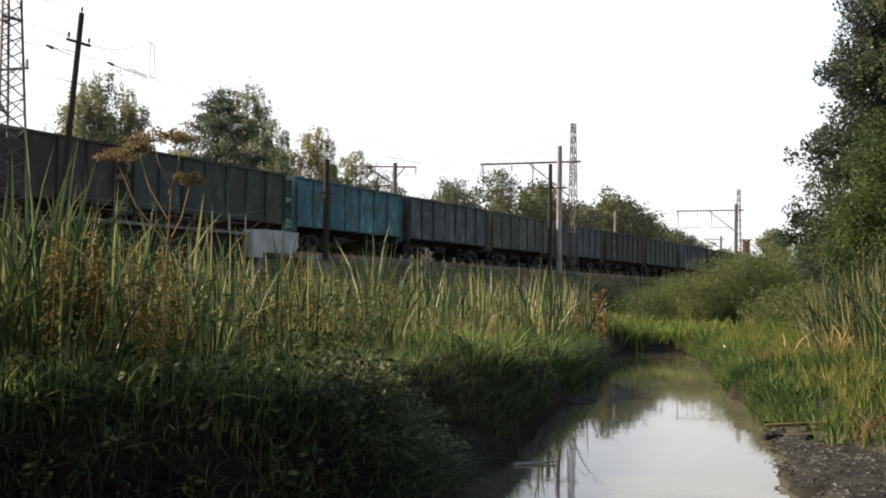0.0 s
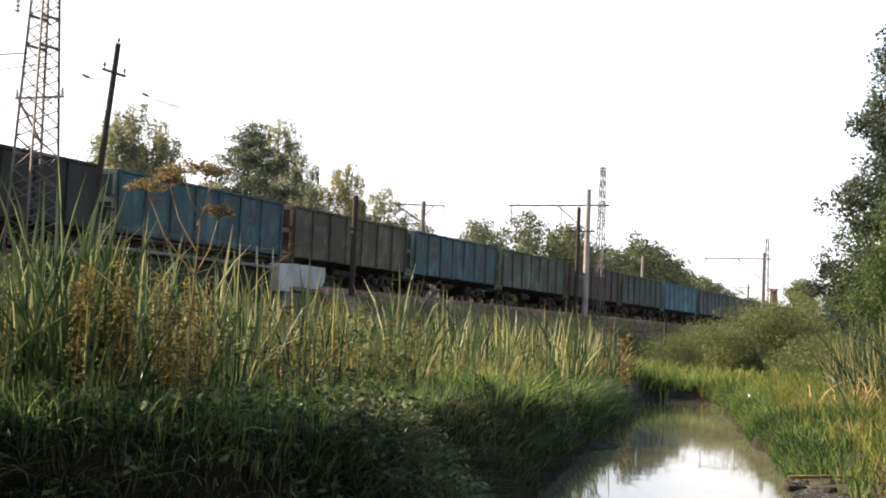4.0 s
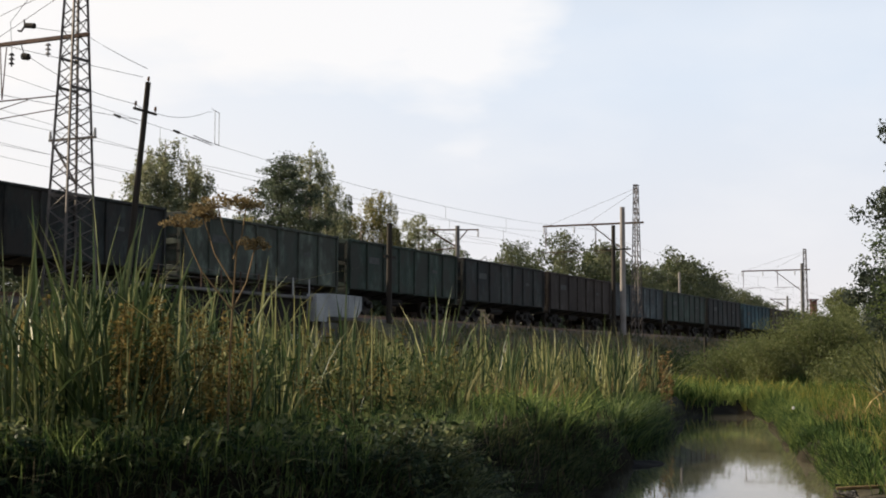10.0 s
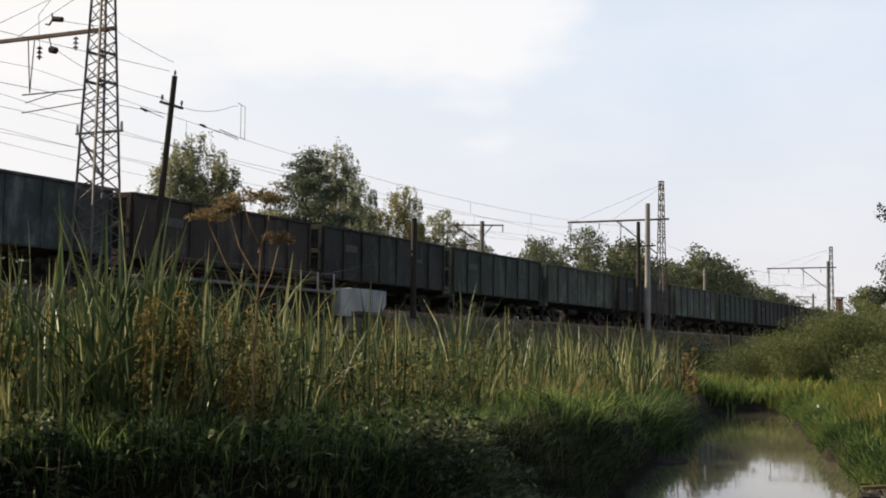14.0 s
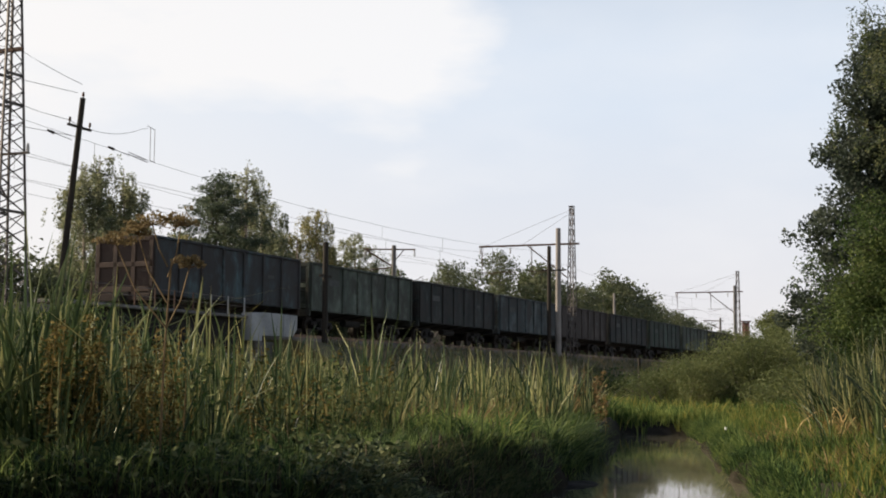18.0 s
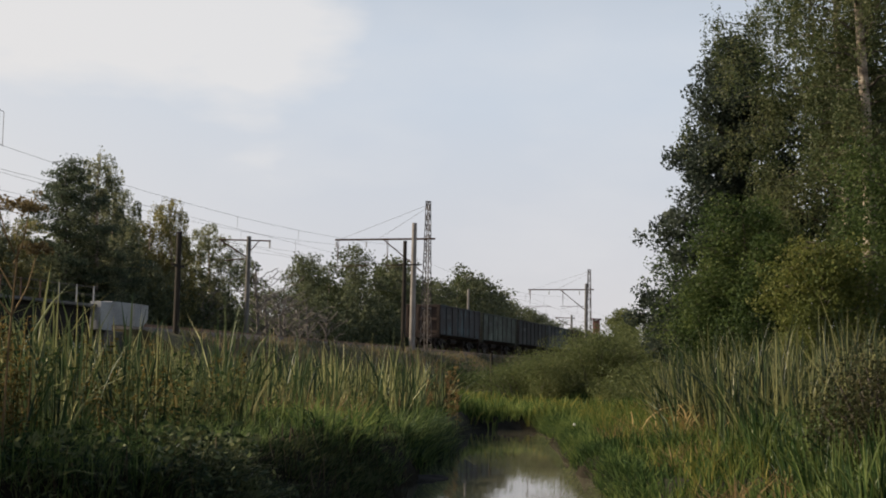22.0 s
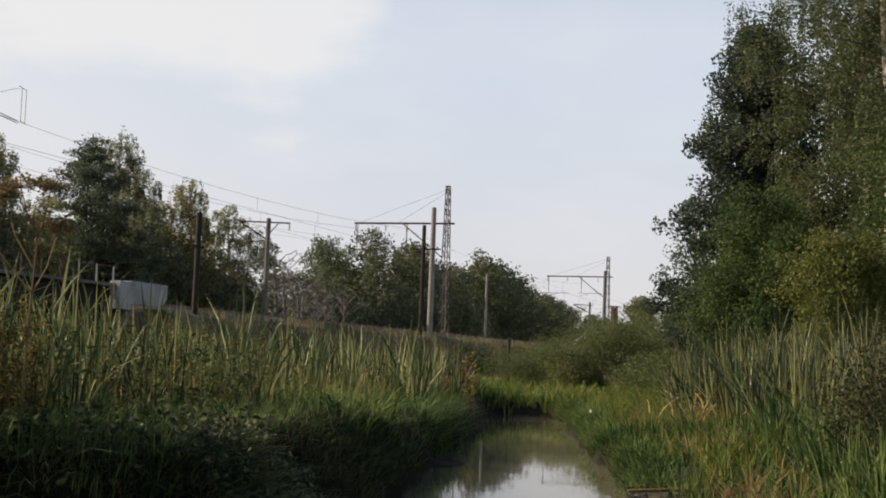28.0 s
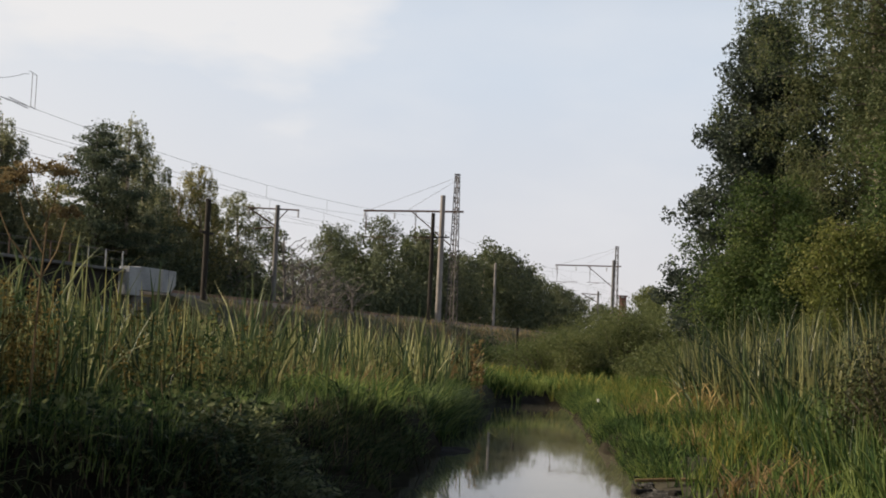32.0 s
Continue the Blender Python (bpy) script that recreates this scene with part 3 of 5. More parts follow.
def build_bridge():
    b = thing("railway_bridge", "small concrete railway bridge with a whitewashed wing wall", "bridge", kind="structure", m=rail_pose(BRIDGE[1], 0, 0))
    L = BRIDGE[1] - BRIDGE[0]
    # local x along the track, local y away from the water (e = -y)
    part("deck", boxes((-L - 0.6, -1.45, 3.62, 0.4, 7.0, 3.84)), M_DECK, b)
    # The nearest girder is coloured tar-dark to paint the shade below the deck.
    part("girder", boxes((-L, -1.35, 2.95, -0.05, -0.75, 3.615), bevel=0.03), M_WOOD, b)
    part("girder", boxes((-L, 1.2, 2.75, -0.05, 2.0, 3.615), bevel=0.03), M_RUSTY, b)
    part("girder", boxes((-L, 4.6, 2.75, -0.05, 5.4, 3.615), bevel=0.03), M_RUSTY, b)
    part("edge_beam", boxes((-L - 0.6, -2.95, 4.33, -2.42, -1.75, 4.46), bevel=0.02), M_DECK, b, "grey concrete edge beam of the footway")
    # Near-black plate that stands in for the shaded recess below the footway.
    part("fascia_girder", boxes((-L, -2.6, 3.05, -2.45, -2.45, 4.325)), M_UNDER, b, "dark plate put in for the shade under the footway")
    # white wing wall in three cast panels, on a stepped abutment
    part("wing_panel", boxes((-2.4, -3.12, 3.34, -1.42, -2.57, 4.6), bevel=0.02), M_WHITE, b)
    part("wing_panel", boxes((-1.37, -3.06, 3.6, 0.60, -2.57, 4.66), bevel=0.02), M_WHITE, b)
    part("wing_panel", boxes((0.67, -3.06, 3.6, 1.25, -2.57, 4.66), bevel=0.02), M_WHITE, b)
    tip = bmesh.new()
    vs = [tip.verts.new(v) for v in [(1.27, -3.06, 3.6), (1.55, -3.06, 3.66), (1.95, -3.06, 3.97), (1.97, -3.06, 4.64), (1.27, -3.06, 4.66)]]
    f = tip.faces.new(vs)
    r = bmesh.ops.extrude_face_region(tip, geom=[f])
    bmesh.ops.translate(tip, verts=[v for v in r["geom"] if isinstance(v, bmesh.types.BMVert)], vec=(0, 0.48, 0))
    bmesh.ops.recalc_face_normals(tip, faces=tip.faces)
    part("wing_panel", tip, M_WHITE, b, "tapered end of the whitewashed wing wall")
    part("abutment", boxes((-1.6, -2.9, -0.3, 0.6, 7.0, 3.33), (-2.0, -2.8, -0.3, -1.59, 6.9, 3.0), bevel=0.04), M_DECK, b)
    part("abutment", boxes((-L - 0.6, -2.9, -0.3, -L + 0.8, 7.0, 3.32), bevel=0.04), M_CONCRETE, b)
    part("wing_panel", boxes((-L - 2.6, -3.06, 3.5, -L - 0.62, -2.57, 4.2), bevel=0.02), M_DECK, b, "grey concrete wing wall")
    for i in range(10):
        x = -2.6 - i * 1.4
        part("railing_post", boxes((x - 0.025, -2.86, 4.46, x + 0.025, -2.81, 5.24)), M_WHITE if i < 3 else M_RUSTY, b)
    for z in (4.85, 5.2):
        part("railing_bar", rods(((-L + 0.1, -2.83, z), (-2.2, -2.83, z), 0.015), seg=6), M_MAST, b)
    part("pile", rods(((-2.9, -2.4, -0.3), (-2.9, -2.4, 2.74), 0.16), seg=10), M_CONCRETE, b)
    part("pile", rods(((-3.5, -2.4, -0.3), (-3.5, -2.4, 2.74), 0.12), seg=10), M_CONCRETE, b)


build_bridge()


# ---- overhead line ----
def lattice_mast(s, e, height, base_w, top_w, label, thick=1.0, arm_z=12.15, braced=True, n=14):
    """A riveted four-legged mast with crossed lacing on each side and a long double-track bracket."""
    t = thing("lattice_mast", label, "catenary mast", "masts along the railway", m=rail_pose(s, e, CROWN_Z - 0.3))
    H = height - CROWN_Z + 0.3
    half = lambda z: 0.5 * (base_w + (top_w - base_w) * min(1, z / H))
    deep = lambda z: 0.5 * (0.55 * base_w + (0.6 * top_w - 0.55 * base_w) * min(1, z / H))
    for sx in (-1, 1):
        for sy in (-1, 1):
            part("leg", rods(((sx * half(0), sy * deep(0), 0), (sx * half(H), sy * deep(H), H), 0.042 * thick), seg=4), M_MAST, t)
    zs = [H * (i / n) ** 0.93 for i in range(n + 1)]
    for i in range(n):
        a, b = zs[i], zs[i + 1]
        for sy in (-1, 1):
            part("lacing_bar", rods(((-half(a), sy * deep(a), a), (half(b), sy * deep(b), b), 0.02 * thick), seg=4), M_MAST, t)
            part("lacing_bar", rods(((half(a), sy * deep(a), a), (-half(b), sy * deep(b), b), 0.02 * thick), seg=4), M_MAST, t)
        for sx in (-1, 1):
            part("lacing_bar", rods(((sx * half(a), (-1) ** i * deep(a), a), (sx * half(b), -(-1) ** i * deep(b), b), 0.018 * thick), seg=4), M_MAST, t)
    for z in (zs[n // 3], zs[2 * n // 3], zs[3 * n // 4]):
        for sy in (-1, 1):
            part("batten", boxes((-half(z), sy * deep(z) - 0.02, z - 0.05, half(z), sy * deep(z) + 0.02, z + 0.05)), M_MAST, t)
    part("cap", boxes((-half(H) - 0.05, -deep(H) - 0.05, H, half(H) + 0.05, deep(H) + 0.05, H + 0.06)), M_MAST, t)
    part("footing", boxes((-base_w * 0.7, -base_w * 0.5, -0.5, base_w * 0.7, base_w * 0.5, 0.02), bevel=0.04), M_CONCRETE, t)
    zb = arm_z - CROWN_Z + 0.3
    arm = part("bracket", boxes((-0.06, -0.6, zb - 0.07, 0.06, 7.6, zb + 0.07), bevel=0.01), M_RUSTY, t)
    part("stay", rods(((0, 0, H - 0.2), (0, 7.0, zb + 0.1), 0.010), ((0, 0, H - 0.4), (0, 3.9, zb + 0.1), 0.010), seg=5), M_RUSTY, t)
    if braced:
        part("strut", rods(((0, 3.6, zb - 0.02), (0, 0.35, zb - 2.6), 0.045), seg=6), M_RUSTY, t)
    for y in (3.25, 7.35):
        part("hanger", rods(((-0.16, y, zb - 0.05), (0, y, zb - 2.0), 0.022), ((0.16, y, zb - 0.05), (0, y, zb - 2.0), 0.022), seg=5), M_RUSTY, t)
        part("registration_arm", rods(((0, y - 2.6, zb - 2.05), (0, y + 0.35, zb - 2.05), 0.026), ((0, y - 1.2, zb - 2.1), (0, y + 0.2, zb - 2.35), 0.018), seg=5), M_RUSTY, t)
    for y in (1.2, 5.0, 7.5):
        part("insulator", insulator(0, y, zb - 0.15), M_INSUL, t)
    return t


def insulator(x, y, z, n=3, r=0.11):
    bm = bmesh.new()
    for i in range(n):
        rod(bm, (x, y, z - 0.16 * i), (x, y, z - 0.16 * i - 0.07), 0.05, r, seg=10)
        rod(bm, (x, y, z - 0.16 * i - 0.07), (x, y, z - 0.16 * (i + 1)), 0.03, seg=6)
    return bm


near_mast = lattice_mast(-25.6, 3.3, 15.0, 1.75, 0.62, "tall riveted lattice mast of greyish steel beside the track", 1.15, 12.8, False, 22)
part("side_arm", boxes((-0.04, -1.0, 6.04, 0.04, 1.05, 6.12)), M_MAST, near_mast)
part("side_brace", rods(((0, 0.9, 6.0), (0, -0.1, 4.6), 0.05), seg=6), M_MAST, near_mast)
for y in (-0.95, 1.0):
    part("insulator", rods(((0, y, 6.14), (0, y, 6.4), 0.06, 0.04), seg=8), M_INSUL, near_mast)
lattice_mast(38.8, 3.3, 15.0, 1.1, 0.42, "slender lattice steel mast with a bracket over both tracks")
lattice_mast(105.0, 3.3, 15.0, 1.1, 0.45, "lattice steel mast with a bracket, farther down the line", 1.0, 12.6)
lattice_mast(171.0, 3.3, 15.0, 1.3, 0.55, "distant lattice steel mast with a bracket")


def pole(name, label, s, e, z0, z1, r0, r1, mat, lean=(0, 0), m=None):
    t = thing(name, label, "pole", "poles along the railway", m=m or (rail_pose(s, e, 0) @ pose(0, 0, z0, lean[0], lean[1], 0)))
    part("shaft", rods(((0, 0, -0.5), (0, 0, z1 - z0), r0, r1), seg=12), mat, t)
    return t


pole("concrete_pole", "pale grey round concrete pole beside the tracks", 35.45, 3.3, 2.9, 13.0, 0.24, 0.18, M_POLE)
p = pole("wooden_pole", "dark tarred wooden pole with a short cross arm", 33.3, 3.3, 3.1, 11.45, 0.17, 0.14, M_WOOD)
part("cross_arm", boxes((-0.05, -1.3, 6.55, 0.05, 0.6, 6.65)), M_WOOD, p)
p = pole("wooden_pole", "thick dark wooden pole stub with a cross arm", -3.2, 4.0, 3.0, 8.25, 0.15, 0.13, M_WOOD)
part("cross_arm", boxes((-0.55, -0.06, 3.55, 0.55, 0.06, 3.67)), M_WOOD, p)
# leaning telegraph pole
p = pole("leaning_pole", "leaning dark wooden line pole with cross arm and insulators", -24.7, 4.84, 2.4, 11.2, 0.125, 0.095, M_WOOD, lean=(5.3, 1.0))
part("cross_arm", boxes((-0.62, -0.045, 7.74, 0.62, 0.045, 7.82)), M_WOOD, p)
for x in (-0.55, 0.55, 0.0):
    z = 7.82 if x else 8.78
    part("insulator", rods(((x, 0, z), (x, 0, z + 0.08), 0.02), ((x, 0, z + 0.08), (x, 0, z + 0.22), 0.05, 0.035), seg=8), M_RUSTY, p)
# post with a T console behind the line
p = pole("console_pole", "concrete line pole with a T-shaped steel console", 29.5, -7.4, 3.0, 11.5, 0.2, 0.16, M_DECK)
part("console", rods(((0, 2.4, 8.3), (0, -1.7, 8.15), 0.055), ((0, 2.2, 8.2), (0, 0, 6.9), 0.055), ((0, 1.9, 6.75), (0, 0, 6.9), 0.045), ((0, 0, 7.3), (0, -0.8, 8.15), 0.04), seg=6), M_RUSTY, p)
part("insulator", insulator(0, -1.65, 8.1), M_INSUL, p)
part("insulator", insulator(0, 2.3, 8.2), M_INSUL, p)
pole("concrete_pole", "slim pale concrete pole behind the tracks", 88.7, -7.4, 2.6, 11.6, 0.17, 0.13, M_POLE)
pole("concrete_pole", "slim dark concrete pole standing next to a far mast", 101.5, 3.6, 2.9, 13.1, 0.2, 0.15, M_DECK)
p = pole("console_pole", "far line pole with a short console", 147.2, -7.4, 3.0, 11.5, 0.2, 0.16, M_DECK)
part("console", rods(((0, 2.6, 8.1), (0, -0.5, 8.0), 0.06), ((0, 2.4, 8.0), (0, 0, 6.8), 0.055), seg=6), M_RUSTY, p)
pole("stake", "short dark wooden stake among the weeds", 0, 0, 0.4, 2.4, 0.07, 0.06, M_WOOD, m=pose(7.8, 59.5, 0.6))
# red and white tower far off
tower = thing("signal_tower", "distant red and white painted steel tower", "tower", m=pose(46.6, 225.2, 0.0))
for sx in (-0.42, 0.42):
    for sy in (-0.42, 0.42):
        part("leg", rods(((sx, sy, 0.2), (sx, sy, 11.6), 0.09), seg=5), M_RED, tower)
for i in range(6):
    z = 0.6 + i * 1.8
    part("cross_brace", rods(((-0.42, -0.42, z), (0.42, -0.42, z + 1.8), 0.05), ((0.42, -0.42, z), (-0.42, -0.42, z + 1.8), 0.05), seg=4), M_RED if i % 2 else M_LIT, tower)
for z in (8.2, 11.5):
    part("platform", boxes((-0.75, -0.75, z, 0.75, 0.75, z + 0.16), bevel=0.02), M_RED, tower)
part("cabinet", boxes((-0.22, -0.22, 8.36, 0.22, 0.22, 11.4), bevel=0.04), M_RED, tower)


def wire(name, label, points, r=0.009):
    t = thing(name, label, "wire", "overhead wires", m=Matrix.Identity(4))
    vs, fs = tubes([[(p, r) for p in points]], 4)
    part("strand", mesh_np("strand", vs, fs, M_WIRE), None, t)


def span(a, b, sag, n=12):
    a, b = Vector(a), Vector(b)
    out = []
    for i in range(n + 1):
        u = i / n
        q = a.lerp(b, u)
        q.z -= 4 * sag * u * (1 - u)
        out.append(q)
    return out


def run_wire(name, label, e, z, sag, r=0.008, first=-90.0):
    pts = []
    stops = [first, -25.6, 38.8, 105.0, 171.0, 237.0, 303.0]
    for a, b in zip(stops, stops[1:]):
        pts += span(rail(a, e, z), rail(b, e, z), sag)[:-1]
    wire(name, label, pts + [rail(stops[-1], e, z)], r)


for e in (0.0, -4.1):
    run_wire("messenger_wire", "thin dark catenary messenger wire sagging between masts", e, 11.75, 1.0)
    run_wire("contact_wire", "thin dark contact wire over the track", e, 10.1, 0.05)
    for a in (-25.6, 38.8, 105.0):
        for i in range(1, 7):
            u = i / 7
            s = a + 65.3 * u
            wire("dropper", "thin dropper between messenger and contact wire", [rail(s, e, 11.75 - 4 * u * (1 - u)), rail(s, e, 10.08)], 0.008)
run_wire("feeder_wire", "thin feeder wire along the masts", -7.4, 11.2, 0.7)
run_wire("feeder_wire", "thin feeder wire along the masts", -8.6, 10.9, 0.7)
for z in (9.95, 11.5):
    wire("line_wire", "thin line wire tied to the leaning pole", span(rail(-90, 5.0, z), rail(-24.0, 5.0, z), 0.8), 0.009)
wire("line_wire", "slack wire from the bracket over the leaning pole", span(rail(-25.6, 1.1, 12.35), rail(-25.3, 4.55, 10.6), 0.15) + span(rail(-23.9, 4.55, 10.6), rail(-13.8, 0.6, 12.25), 0.35) + [rail(-12.6, 0.05, 12.5)])
wire("line_wire", "slack wire from mast to leaning pole", span(rail(-25.6, 1.2, 13.35), rail(-25.6, 3.1, 12.95), 0.02, 4) + span(rail(-25.4, 3.5, 12.9), rail(-23.75, 5.0, 11.85), 0.05, 6))
zm = CROWN_Z - 0.3
fat = part("strain_insulator", rods(((0, 2.25, 13.40 - zm), (0, 1.85, 13.34 - zm), 0.10, 0.10), ((0, 2.45, 13.2 - zm), (0, 2.25, 13.42 - zm), 0.035), ((0, 2.6, 13.25 - zm), (0, 2.45, 13.2 - zm), 0.03), ((0, 2.3, 13.42 - zm), (0, 2.32, 13.62 - zm), 0.03), seg=10), M_WOOD, near_mast)
part("drum_insulator", rods(((0, 2.33, 12.3 - zm), (0, 2.08, 12.24 - zm), 0.13, 0.12), ((0, 2.3, 12.38 - zm), (0, 2.42, 12.72 - zm), 0.02), seg=10), M_WOOD, near_mast)
part("insulator", insulator(0, 2.85, 12.45 - zm), M_WOOD, near_mast)
part("insulator_link", rods(((0, 2.85, 12.45 - zm), (0, 2.95, 13.6 - zm), 0.012), ((0, 2.95, 13.6 - zm), (0, 1.9, 14.6 - zm), 0.012), seg=4), M_WIRE, near_mast)
part("stay_rod", rods(((0, -0.3, 10.35 - zm), (0, 3.6, 10.1 - zm), 0.02), seg=5), M_RUSTY, near_mast)
# hanging loop of wire with its weights
loop = thing("wire_loop", "hanging rectangular loop of wire between the lines", "wire", m=rail_pose(-12.15, 0.0, 0.0))
part("strand", rods(((-0.16, 0, 11.15), (-0.16, 0, 12.6), 0.014), ((0.16, 0, 11.08), (0.16, 0, 12.55), 0.014), ((-0.2, 0, 11.15), (0.25, 0, 11.08), 0.014), ((-0.4, 0, 12.64), (0.16, 0, 12.55), 0.014), seg=5), M_WIRE, loop)
part("spacer_rod", rods(((-1.75, 0, 11.16), (-0.35, 0, 11.02), 0.018), ((-1.75, 0, 11.26), (-0.35, 0, 11.12), 0.018), seg=5), M_WIRE, loop)
for s, e, z in ((-19.1, 0.0, 11.28), (-15.15, 0.0, 11.24)):
    t = thing("line_insulator", "dark string insulator hanging in the wires", "insulator", "insulators in the wires", m=rail_pose(s, e, z))
    part("body", rods(((-0.18, 0, 0.02), (0.18, 0, -0.02), 0.045, 0.065), ((0.22, 0, -0.02), (1.3, 0, -0.12), 0.015), seg=8), M_WOOD, t)


# ---- freight train ----
CAR = 13.92        # over the couplers
V0, SLOW, HEAD = 16.78, -0.027, -2.0
# seconds, metres by which the train runs ahead of an even slowing down
AHEAD_T, AHEAD_S = (0, 3, 6, 8, 10, 13, 17, 20, 32), (-0.2, -0.45, -0.15, 0.1, 0.65, 0.95, 0.65, 0.0, 0.0)


def gondola(paint, label, end_paint=""):
    """An open high-sided four-axle wagon; local x along the track, origin on the rails, back at -x."""
    P = CAR_PAINTS[paint]
    car = thing("gondola_wagon", label, "freight wagon", "wagons of the train")
    hl, hw, zb, zt = 6.36, 1.47, 1.38, 3.66
    for sy in (-1, 1):
        y0, y1 = sorted((sy * (hw - 0.05), sy * (hw - 0.01)))
        side = part("side_wall", boxes((-hl, y0, zb, hl, y1, zt)), P, car)
        n = 7
        ys = sorted((sy * (hw - 0.01), sy * (hw + 0.085)))
        for i in range(n + 1):
            x = -hl + 0.07 + (2 * hl - 0.14) * i / n
            part("rib", boxes((x - 0.07, ys[0], zb - 0.12, x + 0.07, ys[1], zt - 0.06), bevel=0.015), P, side)
        for i in range(n):
            xa = -hl + 0.07 + (2 * hl - 0.14) * i / n + 0.072
            xb = xa + (2 * hl - 0.14) / n - 0.144
            yp = sorted((sy * (hw - 0.012), sy * (hw + 0.008)))
            part("panel", boxes((xa, yp[0], zb - 0.1, xb, yp[1], zt - 0.065)), P, side)
        yc = sorted((sy * (hw - 0.06), sy * (hw + 0.095)))
        part("top_chord", boxes((-hl, yc[0], zt - 0.06, hl, yc[1], zt + 0.06), bevel=0.02), P, side)
        part("bottom_chord", boxes((-hl, yc[0], zb - 0.16, hl, yc[1], zb - 0.125)), P, side)
        yb = sorted((sy * (hw + 0.0085), sy * (hw + 0.0125)))
        for x0, x1, z0, z1 in ((-hl + 2.1, -hl + 3.2, 2.62, 2.95), (3.2, 3.8, 2.55, 2.72)):
            part("stencil_bar", boxes((x0, yb[0], z0, x1, yb[1], z1)), M_BARS, side)
    E = CAR_PAINTS[end_paint] if end_paint else P
    F = CAR_PAINTS["frame"] if end_paint else P
    for sx in (-1, 1):
        xs = sorted((sx * (hl - 0.05), sx * (hl + 0.005)))
        end = part("end_wall", boxes((xs[0], -hw + 0.055, zb, xs[1], hw - 0.055, zt - 0.03)), E, car)
        xr = sorted((sx * (hl + 0.005), sx * (hl + 0.085)))
        for y in (-1.36, -0.46, 0.46, 1.36):
            part("rib", boxes((xr[0], y - 0.10, zb - 0.1, xr[1], y + 0.10, zt - 0.04), bevel=0.015), F, end)
        for z in (zb + 0.06, 2.5, zt - 0.06):
            part("rail_bar", boxes((xr[0], -hw, z - 0.11, xr[1] + (0.01 if sx > 0 else 0), hw, z + 0.11), bevel=0.015), F, end)
        xe = sorted((sx * (hl - 0.1), sx * (hl + 0.10)))
        part("end_sill", boxes((xe[0], -hw, 0.95, xe[1], hw, zb - 0.105), bevel=0.02), E, end)
        part("coupler", boxes(*[(min(a, b), -0.16, 0.88, max(a, b), 0.16, 1.18) for a, b in ((sx * hl, sx * (CAR / 2 - 0.02)),)], bevel=0.04), M_UNDER, car)
        ladder = part("ladder", rods(((sx * (hl + 0.11), -1.3, 1.0), (sx * (hl + 0.11), -1.3, 3.3), 0.014), seg=5), M_UNDER, car)
        for z in (1.1, 1.65, 2.2, 2.75):
            part("rung", rods(((sx * (hl + 0.11), -1.3, z), (sx * (hl + 0.11), -0.85, z), 0.014), seg=5), M_UNDER, ladder)
    part("floor", boxes((-hl, -hw + 0.06, zb - 0.05, hl, hw - 0.06, zb + 0.04)), M_UNDER, car)
    part("sill", boxes((-hl - 0.12, -0.28, 0.92, hl + 0.12, 0.28, zb - 0.055)), M_UNDER, car)
    for i in range(6):
        x = -4.9 + i * 1.96
        bm = bmesh.new()
        for sy in (-1, 1):
            vs = [bm.verts.new(v) for v in ((x - 0.8, sy * 0.3, 0.98), (x + 0.8, sy * 0.3, 0.98), (x + 0.8, sy * 1.45, 1.21), (x - 0.8, sy * 1.45, 1.21))]
            up = [bm.verts.new(v.co + Vector((0, 0, 0.05))) for v in vs]
            bm.faces.new(vs), bm.faces.new(up)
            for j in range(4):
                bm.faces.new((vs[j], vs[(j + 1) % 4], up[(j + 1) % 4], up[j]))
        part("hatch", bm, M_UNDER, car)
    part("air_tank", rods(((-1.2, -0.75, 0.78), (0.6, -0.75, 0.78), 0.2), seg=12), M_UNDER, car)
    for bx in (-4.325, 4.325):
        bogie = part("bogie", boxes((bx - 0.22, -1.12, 0.42, bx + 0.22, 1.12, 0.88), bevel=0.04), M_UNDER, car)
        for sy in (-1, 1):
            y0, y1 = sorted((sy * 0.94, sy * 1.10))
            fr = bmesh.new()
            box(fr, bx - 1.15, y0, 0.52, bx - 0.5, y1, 0.72, 0.03)
            box(fr, bx + 0.5, y0, 0.52, bx + 1.15, y1, 0.72, 0.03)
            box(fr, bx - 0.52, y0, 0.28, bx + 0.52, y1, 0.42, 0.03)
            box(fr, bx - 0.6, y0, 0.70, bx + 0.6, y1, 0.86, 0.03)
            part("side_frame", fr, M_UNDER, bogie)
        for ax in (-0.925, 0.925):
            for sy in (-1, 1):
                wh = rods(((bx + ax, sy * 0.70, 0.4785), (bx + ax, sy * 0.84, 0.4785), 0.4785), ((bx + ax, sy * 0.66, 0.4785), (bx + ax, sy * 0.71, 0.4785), 0.505), ((bx + ax, sy * 0.84, 0.4785), (bx + ax, sy * 1.18, 0.4785), 0.13), seg=20)
                part("wheel", wh, M_WHEEL, bogie)
    return car


